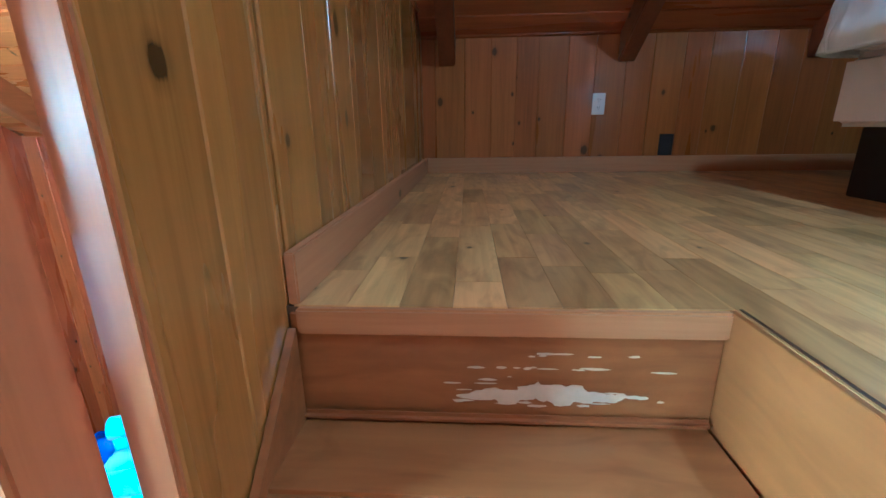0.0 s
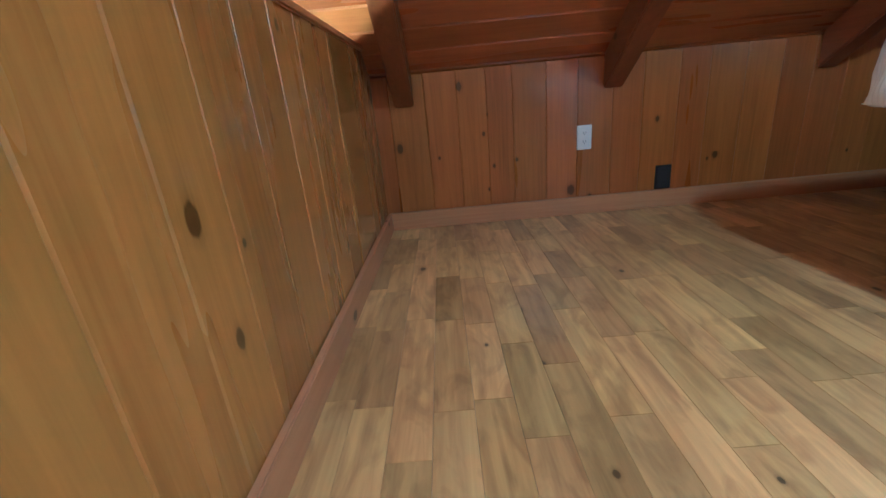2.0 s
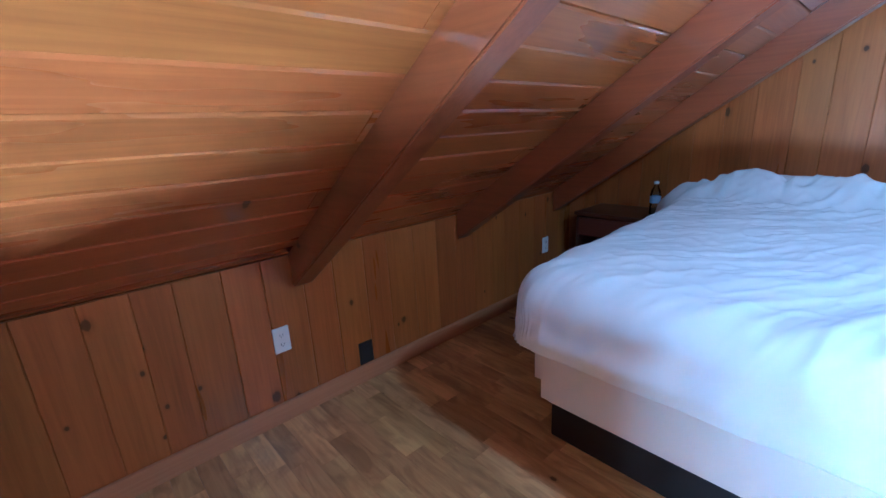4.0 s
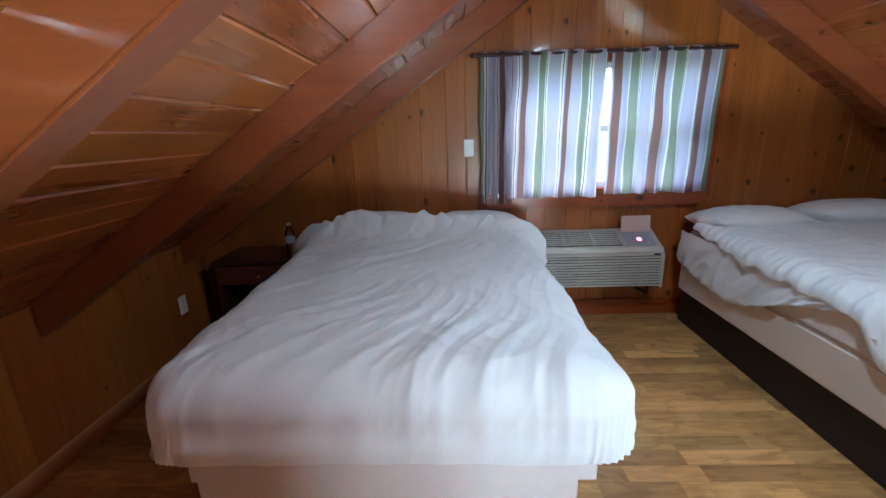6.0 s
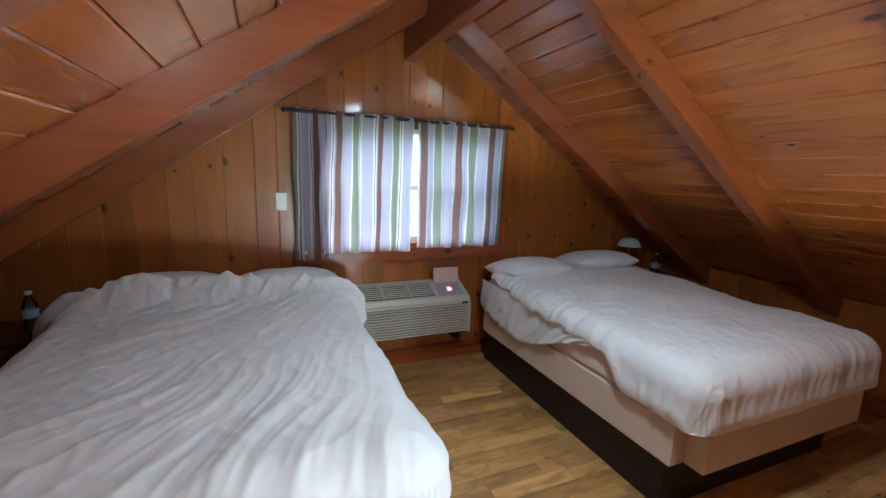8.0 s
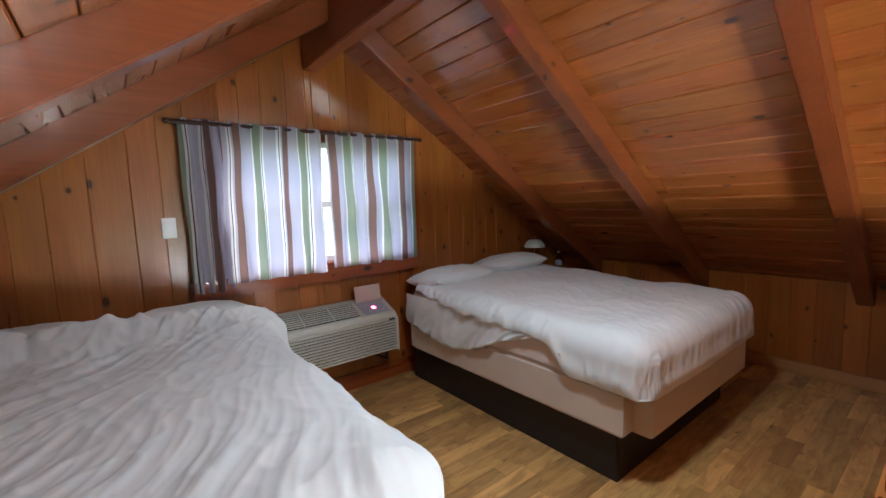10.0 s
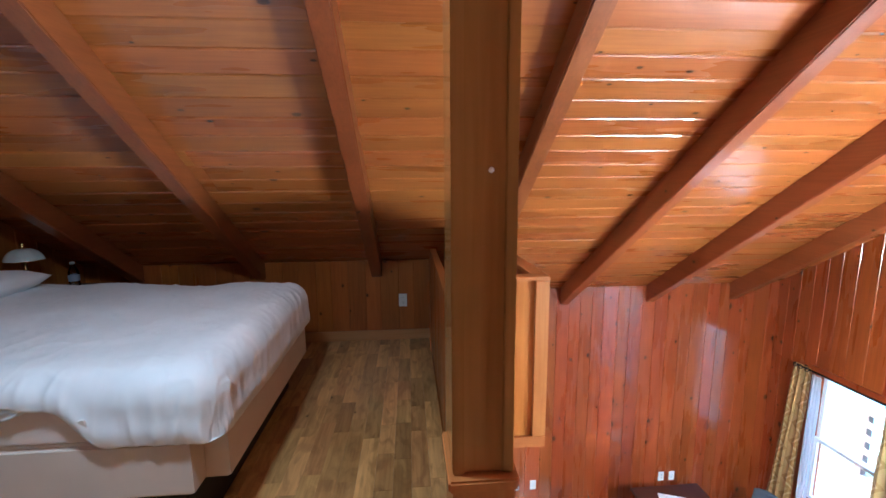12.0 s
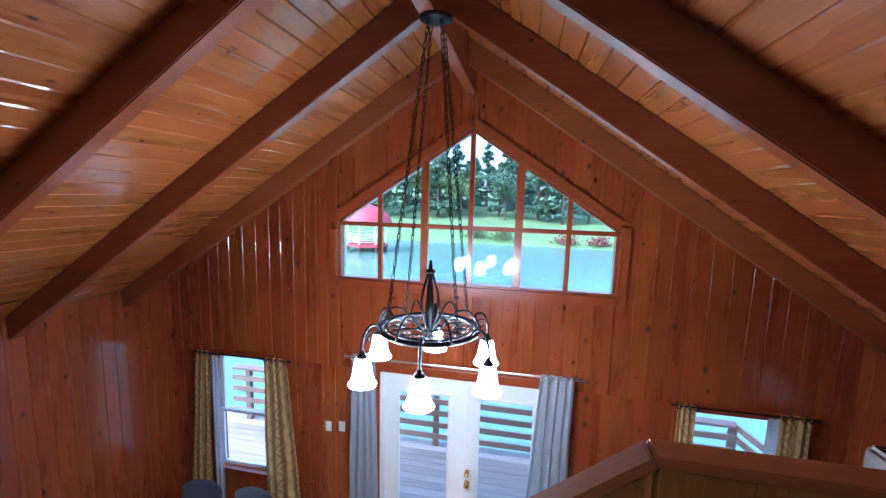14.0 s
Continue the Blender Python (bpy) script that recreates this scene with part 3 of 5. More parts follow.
part("skirt_board", raked(STAIR_W - SKEW + 0.0125, STAIR_W - SKEW + 0.026, STAIR_N - 0.012, -0.035, 0.34, -1.2, 0.95), stair_paint, stair)
part("stringer", raked(STAIR_W - SKEW - 0.03, STAIR_W - SKEW, -0.03, -0.22, 0.32, -2.95), stair_paint, stair)
part("side_panel", a_box(STAIR_E - 0.016, STAIR_E - 0.001, -2.95, STAIR_N + 0.012, GROUND, -0.001, 0.001), stair_side, stair, "orange varnished plywood side of the stairwell")
part("edge_strip", a_box(STAIR_E - 0.002, STAIR_E + 0.003, -0.34, STAIR_N, -0.012, 0.0012), dark_wood, stair, "dark edge strip along the floor")
newel = tagged(link("newel_post", a_box(-0.60, -0.52, -0.036, 0.054, GROUND, 0.45, 0.006), pine_trim_z), "square pine newel post beside the stair", "post", kind="structure")
# worn patch on the top riser
wear = bmesh.new()
rng = random.Random(5)
Y = STAIR_N - 0.0055


def blotch(cx, cz, w, h, n=22):
    pts = []
    for k in range(n):
        a = 2 * math.pi * k / n
        f = rng.uniform(0.72, 1.15)
        pts.append(wear.verts.new((cx + math.cos(a) * w * f, Y - 0.0004 * rng.random(), cz + math.sin(a) * h * rng.uniform(0.7, 1.15))))
    wear.faces.new(pts)


for k in range(26):
    q = k / 25
    blotch(lerp(-0.10, 0.125, q), -0.160 + 0.010 * math.sin(q * 3.1) + rng.uniform(-0.005, 0.005), rng.uniform(0.016, 0.034), rng.uniform(0.006, 0.014) * (0.5 + math.sin(q * 3.1)) , 18)
for _ in range(46):
    f = rng.gauss(0.01, 0.085)
    blotch(max(-0.14, min(0.2, f)), rng.choice((-0.172, -0.166, -0.15, -0.137, -0.125, -0.105, -0.08)) + rng.uniform(-0.004, 0.004), rng.uniform(0.004, 0.022), rng.uniform(0.0010, 0.0028), 10)
for f, h in ((0.125, 0.007), (0.145, 0.005), (0.11, 0.006), (0.16, 0.004)):
    blotch(f + 0.01, -0.160 + h, 0.012, h * 0.8, 14)
part("worn_patch", wear, bare_wood, stair, "bare pale patch where the varnish has worn off")


# ---- beds ----
def fold(p, ang, freq, amp, seed, stretch=5.0):
    """Ridged, stretched noise for creases that run along ang."""
    c, s = math.cos(ang), math.sin(ang)
    u, v = p[0] * c + p[1] * s, -p[0] * s + p[1] * c
    n = noise.noise((u * freq / stretch + seed, v * freq + 0.35 * noise.noise((u * 2.0, v * 2.0, seed)) * freq * 0.3, seed * 1.7))
    return amp * (1.6 * max(0.0, 1 - abs(n) * 2.6) ** 1.5 - 0.5)


def draped(x_head, x_foot, y0, y1, top, head_rise, hem, radius, crease, seed, side_hem=None, sway=1.0, nx=280, ny=240, puff=0.012):
    """A quilt over a mattress: rounded edges, hanging foot and sides, a puffed hem turned under, creases."""
    bm = bmesh.new()
    yc, hw = (y0 + y1) / 2, (y1 - y0) / 2 - radius
    length = (x_head - x_foot) - radius
    drop_foot = top - hem + radius * (math.pi / 2 - 1)
    grid, normals = [], []
    for i in range(nx + 1):
        t = i / nx
        a = t * (length + drop_foot)
        row, nrow = [], []
        for j in range(ny + 1):
            v = j / ny * 2 - 1
            hem_here = hem if side_hem is None else side_hem(t, v)
            drop = top - hem_here + radius * (math.pi / 2 - 1)
            b = v * (hw + drop)
            oa, ob = max(0.0, a - length), max(0.0, abs(b) - hw) * (1 if b > 0 else -1)
            r = math.hypot(oa, ob)
            da, db = (oa / r, ob / r) if r else (0, 0)
            r = min(r, drop if oa == 0 else lerp(drop, drop_foot, oa / r)) if r else 0
            out = radius * math.sin(min(r / radius, math.pi / 2))
            fall = radius * (1 - math.cos(min(r / radius, math.pi / 2))) + max(0.0, r - radius * math.pi / 2)
            # hanging cloth swells and folds a little
            hang = max(0.0, r - radius) / 0.3
            ripple = hang * sway * (0.006 * math.sin((b * da + a * abs(db)) * 26 + 3 * noise.noise((a * 3, b * 3, seed))) + 0.006)
            x = x_head - min(a, length) - da * (out + ripple)
            y = yc + (max(-hw, min(hw, b))) + db * (out + ripple)
            z = top + head_rise * max(0.0, 1 - a / (length * 0.85)) ** 1.3 - fall
            n = Vector((-da * min(1, fall / radius), db * min(1, fall / radius), max(0.0, 1 - fall / radius) + 0.02)).normalized()
            to_side = (1 - abs(v)) * (hw + drop)
            to_foot = (1 - t) * (length + drop_foot)
            w = 0.011 * noise.noise((x * 3.1 + seed, y * 3.1, z * 3)) + puff * math.exp(-(min(to_side, to_foot) - 0.04) ** 2 / 0.0018)
            edge = min(1.0, min(t, 1 - t) * 18, (1 - abs(v)) * 14)
            w += crease(x, y, z, a, to_side, to_foot) * (0.35 + 0.65 * edge)
            row.append(bm.verts.new(Vector((x, y, z)) + n * w))
            nrow.append(n)
        grid.append(row)
        normals.append(nrow)
    for i in range(nx):
        for j in range(ny):
            bm.faces.new((grid[i][j], grid[i][j + 1], grid[i + 1][j + 1], grid[i + 1][j]))
    # the hem curls under
    rim = [(i, 0) for i in range(nx)] + [(nx, j) for j in range(ny)] + [(i, ny) for i in range(nx, -1, -1)]
    prev = [grid[i][j] for i, j in rim]
    for depth, lift in ((0.012, -0.006), (0.024, 0.006), (0.03, 0.03)):
        ring = [bm.verts.new(grid[i][j].co - normals[i][j] * depth + Vector((0, 0, lift))) for i, j in rim]
        for k in range(len(rim) - 1):
            bm.faces.new((prev[k], prev[k + 1], ring[k + 1], ring[k]))
        prev = ring
    bmesh.ops.recalc_face_normals(bm, faces=bm.faces)
    return bm


def ridge(n, k=2.4):
    """Soft ridge from signed noise."""
    return 1.5 * max(0.0, 1 - abs(n) * k) ** 1.3 - 0.45


def pulled_creases(x, y, z, a, to_side, to_foot):
    """Folds that fan out from the head corner by the aisle, with a rumpled roll against the pillows."""
    dx, dy = 3.15 - x, y + 0.25
    r = math.hypot(dx, dy)
    th = math.atan2(dy, dx) + 0.05 * noise.noise((x * 2.2, y * 2.2, 1.0))
    grow = min(1.0, r / 0.9) * (1 - 0.3 * math.exp(-(to_foot / 0.28) ** 2)) * (0.55 + 0.6 * noise.noise((x * 1.7 + 4, y * 1.7, 2.0)))
    w = grow * (0.0095 * ridge(noise.noise((th * 10, r * 0.9, 5.0))) + 0.0064 * ridge(noise.noise((th * 21, r * 1.6, 7.0))) + 0.0028 * ridge(noise.noise((th * 47, r * 2.6, 9.0))))
    w += 0.003 * ridge(noise.noise((x * 9 + y * 4, y * 9 - x * 4 + z * 7, 3.0)))
    # short creases over the rounded foot
    w += 0.0022 * math.exp(-((to_foot - 0.30) / 0.16) ** 2) * ridge(noise.noise((y * 13 + to_foot * 6, to_foot * 3, 12.0)))
    # the foot corner by the aisle swings out where it hangs
    w += 0.03 * math.exp(-((x - 1.15) / 0.3) ** 2 - ((y - 0.03) / 0.25) ** 2) * max(0.0, min(1.0, (0.74 - z) / 0.1))
    roll = math.exp(-((a - 0.10) / 0.075) ** 2)
    w += roll * (0.075 + 0.05 * noise.noise((y * 3.1, 0.4, 2.2)) + 0.05 * math.exp(-((y - 1.08) / 0.14) ** 2))
    crumple = math.exp(-(a / 0.26) ** 2)
    w += crumple * (0.06 * abs(noise.noise((x * 6 + 2, y * 7, 3.0))) + 0.016 * ridge(noise.noise((x * 11 + y * 3, y * 9, 6.0)), 2.0) + 0.006 * ridge(noise.noise((x * 25, y * 19, 8.0))))
    return w


def gathered_creases(x, y, z, a, to_side, to_foot):
    """A soft, lofty quilt: broad hollows, small gathers along the side hem and the foot corner."""
    w = 0.010 * noise.noise((x * 4.2, y * 3.0, 4.0)) + 0.0035 * ridge(noise.noise((x * 7 + y * 4, y * 6 - x * 2, 8.0))) + 0.002 * ridge(noise.noise((x * 16, y * 15 + z * 6, 3.0)))
    if y > -1.6:
        w += 0.010 * math.exp(-(max(0.0, to_side - 0.02) / 0.10) ** 1.5) * ridge(noise.noise((x * 15, to_side * 2.0, 5.0)), 2.0)
    w += 0.0016 * math.exp(-((to_foot - 0.20) / 0.14) ** 2) * ridge(noise.noise((y * 12 + z * 2, to_foot * 2.2, 15.0)))
    # folds that run to the foot corner by the aisle
    dx, dy = x - 1.15, y + 1.12
    r = math.hypot(dx, dy)
    w += 0.003 * math.exp(-(r / 0.28) ** 2) * ridge(noise.noise((math.atan2(dy, dx) * 5.5 + z * 3, r * 1.5, 21.0)))
    return w


def pillow(cx, cy, cz, lx, ly, h, seed, tilt=0.0, turn=0.0):
    bm = bmesh.new()
    n = 36
    rows = {}
    for sgn in (1, -1):
        for i in range(n + 1):
            for j in range(n + 1):
                u, v = i / n * 2 - 1, j / n * 2 - 1
                edge = (i in (0, n)) or (j in (0, n))
                if sgn < 0 and edge:
                    rows[(sgn, i, j)] = rows[(1, i, j)]
                    continue
                pinch = 1 - 0.08 * (abs(u) * abs(v)) ** 0.5
                f = ((1 - abs(u) ** 2.6) * (1 - abs(v) ** 2.6)) ** 0.55
                z = sgn * h / 2 * f + 0.007 * noise.noise((u * 4 + seed, v * 4, sgn)) + fold((u, v), 0.7 + seed, 3.0, 0.004, seed) * f
                rows[(sgn, i, j)] = bm.verts.new((u * lx / 2 * pinch, v * ly / 2 * pinch, z))
        for i in range(n):
            for j in range(n):
                q = (rows[(sgn, i, j)], rows[(sgn, i + 1, j)], rows[(sgn, i + 1, j + 1)], rows[(sgn, i, j + 1)])
                bm.faces.new(q if sgn > 0 else q[::-1])
    bmesh.ops.transform(bm, matrix=pose(cx, cy, cz, 0, tilt, turn), verts=bm.verts)
    ob = link("pillow", bm, linen, smooth=True)
    return ob


def soft_box(x0, x1, y0, y1, z0, z1, corner, edge):
    """A padded box: round upright corners, softer rounded rims."""
    bm = a_box(x0, x1, y0, y1, z0, z1)
    up = [e for e in bm.edges if abs(e.verts[0].co.z - e.verts[1].co.z) > 0.01]
    bmesh.ops.bevel(bm, geom=up, offset=corner, segments=6, affect="EDGES")
    rim = [e for e in bm.edges if abs(e.verts[0].co.z - e.verts[1].co.z) < 1e-5]
    bmesh.ops.bevel(bm, geom=rim, offset=edge, segments=3, affect="EDGES", clamp_overlap=True)
    return bm


def bed(y0, y1, x_foot, x_head, label, mattress_top, cover, cover_label):
    b = thing("bed", label, "bed", group="loft beds")
    part("plinth", a_box(x_foot + 0.14, x_head - 0.05, y0 + 0.045, y1 - 0.045, 0.0, 0.25, 0.004), bed_base, b, "black platform plinth")
    part("box_spring", soft_box(x_foot, x_head, y0, y1, 0.25, 0.475, 0.09, 0.018), cover, b, cover_label)
    part("mattress", soft_box(x_foot + 0.003, x_head, y0 + 0.003, y1 - 0.003, 0.473, mattress_top, 0.10, 0.018), sheet_cloth if cover == box_cloth else cover, b, "mattress in a pale fitted sheet")
    return b


X_HEAD = 3.03
bed(0.04, 1.38, 1.15, X_HEAD, "full bed on a black plinth beside the knee wall", 0.70, white_box, "box spring in a white cover")
aisle_bed = bed(-2.47, -1.10, 1.15, X_HEAD, "full bed with a beige box spring beside the aisle", 0.68, box_cloth, "beige cloth box spring")
# a loose sheet hangs over the box spring at the head of the second bed
bm = bmesh.new()
rows = []
for i in range(91):
    q = i / 90
    x = lerp(2.97, 1.72, q)
    low = 0.455 - 0.07 * math.sin(math.pi * min(1.0, q / 0.8)) ** 1.5 + 0.17 * max(0.0, (q - 0.55) / 0.45) ** 1.2 + 0.008 * noise.noise((q * 14, 0, 1))
    row = []
    for j in range(17):
        v = j / 16
        out = 0.008 + 0.012 * v + 0.012 * v * noise.noise((x * 5 - v * 1.4, 0.3, 2.0)) + 0.010 * ridge(noise.noise((x * 9 - v * 2.2, v * 1.3, 6.0))) * (0.4 + v)
        row.append(bm.verts.new((x, -1.098 + max(0.004, out), lerp(0.675, low, v))))
    low_in = bm.verts.new((x, row[-1].co.y - 0.012, row[-1].co.z + 0.004))
    rows.append(row + [low_in])
for r0, r1 in zip(rows, rows[1:]):
    for j in range(17):
        bm.faces.new((r0[j], r0[j + 1], r1[j + 1], r1[j]))
bmesh.ops.recalc_face_normals(bm, faces=bm.faces)
part("loose_sheet", bm, linen, aisle_bed, "white sheet hanging untucked over the box spring", True)

quilt = link("quilt", draped(2.72, 1.08, 0.005, 1.408, 0.75, 0.025, 0.49, 0.13, pulled_creases, 3.0, sway=0.7), linen, smooth=True)
tagged(quilt, "rumpled white quilt hanging over the bed's foot and sides", "quilt", "bedding")


def aisle_hem(t, v):
    """The second quilt ends high on the aisle side and drops near the foot."""
    if v < 0:
        return 0.46
    k = max(0.0, min(1.0, (t - 0.60) / 0.10))
    high = 0.622 + 0.05 * max(0.0, 1 - t / 0.25) + 0.010 * noise.noise((t * 26, 0, 2)) + 0.007 * math.sin(t * 61)
    return lerp(high, 0.478, k * k * (3 - 2 * k))


aisle_quilt = link("quilt", draped(2.84, 1.128, -2.50, -1.078, 0.73, 0.045, 0.465, 0.12, gathered_creases, 8.0, aisle_hem, sway=0.3, puff=0.008), linen, smooth=True)
tagged(aisle_quilt, "white quilt pulled to one side over the second bed", "quilt", "bedding")
bm = a_box(-0.016, 0.016, -0.004, 0.004, -0.02, 0.02, 0.003)
for v in bm.verts:
    v.co.y += 0.006 * math.sin(v.co.z * 120)
part("tag", bm, white_plastic, aisle_quilt, "small white sewn tag on the hem").matrix_basis = pose(1.56, -1.072, 0.568, 8, 12, 0)
for (cx, cy, cz, lx, ly, h, sd, tl, tn) in ((2.85, 0.36, 0.785, 0.42, 0.64, 0.16, 1, 8, 4), (2.86, 0.97, 0.79, 0.42, 0.62, 0.17, 2, 10, -5),
                                            (2.84, -1.42, 0.775, 0.42, 0.64, 0.16, 3, 6, 3), (2.84, -2.08, 0.80, 0.42, 0.66, 0.17, 4, 8, -3)):
    tagged(pillow(cx, cy, cz, lx, ly, h, sd, tl, tn), "plump white pillow at the head of the bed", "pillow", "bedding")


# ---- windows and doors of the gables ----
def bar(p0, p1, wd, dp, material, name, parent):
    """A straight bar in a gable plane (constant x), from p0 to p1 = (x, y, z), wd across, dp deep."""
    a, b = Vector(p0), Vector(p1)
    d = (b - a)
    ln = d.length
    ang = math.atan2(d.z, d.y)
    bm = a_box(-dp / 2, dp / 2, 0, ln, -wd / 2, wd / 2, 0.003)
    bmesh.ops.transform(bm, matrix=Matrix.Translation(a) @ Matrix.Rotation(ang, 4, "X"), verts=bm.verts)
    return part(name, bm, material, parent)


gw = thing("window_1", "large gable window of twelve panes over a pond", "window", kind="structure")
XF = W_WALL + 0.005
corners = [(GW_L, GW_B), (GW_R, GW_B), (GW_R, gable_top(GW_R)), (GW_Y, GW_APEX), (GW_L, gable_top(GW_L))]
for (ya, za), (yb, zb) in zip(corners, corners[1:] + corners[:1]):
    if yb < ya:
        ya, za, yb, zb = yb, zb, ya, za
    ang = math.atan2(zb - za, yb - ya)
    steep = abs(ang) > 1.2
    off = 0.045
    if steep:
        sy = -off if ya < GW_Y else off
        bar((XF + 0.025, ya + sy, za - 0.085), (XF + 0.025, yb + sy, zb + 0.04), 0.09, 0.05, pine_case_z, "casing", gw)
        bar((XF - 0.06, ya - sy * 0.3, za), (XF - 0.06, yb - sy * 0.3, zb), 0.027, 0.1, pine_case_z, "jamb", gw)
    elif abs(ang) < 0.01:
        bar((XF + 0.027, ya, za - off), (XF + 0.027, yb, zb - off), 0.09, 0.054, pine_case_y, "casing", gw)
        bar((XF - 0.05, ya, za + 0.012), (XF - 0.05, yb, zb + 0.012), 0.025, 0.12, pine_case_y, "sill", gw)
    else:
        bar((XF + 0.025, ya, za + off * 1.2), (XF + 0.025, yb, zb + off * 1.2), 0.09, 0.05, pine_case_y, "casing", gw)
        bar((XF - 0.06, ya, za - 0.016), (XF - 0.06, yb, zb - 0.016), 0.027, 0.1, pine_case_y, "jamb", gw)
BAR_Z = 0.975
uprights = [(-1.405, 0.045), (-0.935, 0.075), (GW_Y, 0.05), (0.005, 0.075), (0.475, 0.045)]
for yy, wd in uprights:
    bar((XF - 0.03, yy, GW_B), (XF - 0.03, yy, gable_top(yy) - 0.01), wd, 0.05, pine_case_z, "mullion", gw)
ys = [GW_L] + [u for u, _ in uprights] + [GW_R]
for ya, yb in zip(ys, ys[1:]):
    bar((XF - 0.03, ya + 0.02, BAR_Z), (XF - 0.03, yb - 0.02, BAR_Z), 0.045, 0.046, pine_case_y, "transom", gw)
    for zs in (((ya, GW_B), (yb, GW_B), (yb, BAR_Z), (ya, BAR_Z)), ((ya, BAR_Z), (yb, BAR_Z), (yb, max(BAR_Z + 0.005, gable_top(yb))), (ya, max(BAR_Z + 0.005, gable_top(ya))))):
        bm = bmesh.new()
        bm.faces.new([bm.verts.new((XF - 0.035, y, z)) for y, z in zs])
        p = part("pane", bm, pane, gw)
        p.visible_shadow = False


def sash_window(nm, x, side, y0, y1, z0, z1, label, casing, upper=0.5):
    """A double-hung window: casing in front of the wall, two sashes, a sill."""
    w = thing(nm, label, "window", kind="structure")
    s = side
    for ya, yb, za, zb in ((y0 - 0.075, y0 + 0.003, z0 - 0.07, z1 + 0.075), (y1 - 0.003, y1 + 0.075, z0 - 0.07, z1 + 0.075), (y0, y1, z1 - 0.003, z1 + 0.075), (y0, y1, z0 - 0.075, z0 + 0.003)):
        part("casing", a_box(*sorted((x + s * 0.016, x + s * 0.04)), ya, yb, za, zb, 0.004), casing, w)
    part("sill", a_box(*sorted((x - s * 0.10, x + s * 0.07)), y0 - 0.02, y1 + 0.02, z0 - 0.003, z0 + 0.022, 0.005), casing, w)
    zm = lerp(z0, z1, 1 - upper)
    for k, (za, zb) in enumerate(((z0 + 0.022, zm + 0.02), (zm - 0.02, z1))):
        d = -0.045 - 0.03 * k
        bm = bmesh.new()
        xa, xb = sorted((x + s * d, x + s * (d + 0.028)))
        for b in ((y0, y0 + 0.04, za, zb), (y1 - 0.04, y1, za, zb), (y0 + 0.04, y1 - 0.04, za, za + 0.04), (y0 + 0.04, y1 - 0.04, zb - 0.035, zb)):
            box(bm, xa, xb, *b)
        part("sash", bm, white_paint, w, "white sash frame")
        bm = bmesh.new()
        bm.faces.new([bm.verts.new(((xa + xb) / 2, y, z)) for y, z in ((y0 + 0.04, za + 0.04), (y1 - 0.04, za + 0.04), (y1 - 0.04, zb - 0.035), (y0 + 0.04, zb - 0.035))])
        g = part("pane", bm, pane, w)
        g.visible_shadow = False
    return w


for i, (y0, y1, lo_, hi_) in enumerate(WEST_WINDOWS):
    sash_window("window_%d" % (i + 2), W_WALL, 1, y0, y1, lo_(0), hi_(0), "white double-hung window in a pine casing", pine_case_z)
sash_window("window_4", E_WALL, -1, EAST_WINDOW[0], EAST_WINDOW[1], EAST_WINDOW[2](0), EAST_WINDOW[3](0), "window behind striped curtains in the loft gable", pine_case_y)
part("stool", a_box(E_WALL - 0.075, E_WALL - 0.016, -1.275, 0.30, 0.842, 0.945, 0.006), pine_case_y, bpy.data.objects["window_4"], "broad orange pine board under the window")

door = thing("door_1", "white glazed double door to the deck", "door", kind="structure")
D0, D1, DT = DOOR_HOLE[0], DOOR_HOLE[1], DOOR_HOLE[3](0)
for b in ((D0, D0 + 0.045, GROUND, DT), (D1 - 0.045, D1, GROUND, DT), (D0 + 0.045, D1 - 0.045, DT - 0.05, DT)):
    part("frame", a_box(W_WALL - 0.12, W_WALL + 0.03, *b, 0.004), white_paint, door)
for b in ((D0 - 0.09, D0, GROUND, DT + 0.09), (D1, D1 + 0.09, GROUND, DT + 0.09), (D0, D1, DT, DT + 0.09)):
    part("casing", a_box(W_WALL + 0.016, W_WALL + 0.038, *b, 0.004), pine_case_z, door)
mid = (D0 + D1) / 2
for ya, yb in ((D0 + 0.047, mid - 0.002), (mid + 0.002, D1 - 0.047)):
    bm = bmesh.new()
    ga, gb, g0, g1 = ya + 0.155, yb - 0.155, GROUND + 0.25, DT - 0.20
    for b in ((ya, ga, GROUND + 0.02, DT - 0.053), (gb, yb, GROUND + 0.02, DT - 0.053), (ga, gb, GROUND + 0.02, g0), (ga, gb, g1, DT - 0.053)):
        box(bm, W_WALL - 0.05, W_WALL - 0.005, *b)
    for b in ((ga - 0.02, ga + 0.012, g0 - 0.02, g1 + 0.02), (gb - 0.012, gb + 0.02, g0 - 0.02, g1 + 0.02), (ga, gb, g0 - 0.02, g0 + 0.012), (ga, gb, g1 - 0.012, g1 + 0.02)):
        box(bm, W_WALL - 0.006, W_WALL + 0.004, *b)
    leaf = part("leaf", bm, white_paint, door, "white door leaf with one tall pane")
    bm = bmesh.new()
    bm.faces.new([bm.verts.new((W_WALL - 0.03, y, z)) for y, z in ((ga, g0), (gb, g0), (gb, g1), (ga, g1))])
    p = part("pane", bm, pane, leaf)
    p.visible_shadow = False
for z, r in ((-1.63, 0.022), (-1.76, 0.028)):
    bm = lathe(bmesh.new(), [(0.0, 0.0), (r * 1.1, 0.0), (r * 1.1, 0.008), (r * 0.4, 0.014), (r * 0.4, 0.03), (r, 0.045), (r, 0.06), (0.0, 0.07)], 16)
    k = part("knob", bm, brass, door, "brass knob", True)
    k.matrix_basis = pose(W_WALL - 0.004, mid + 0.055, z, 0, 90, 0)
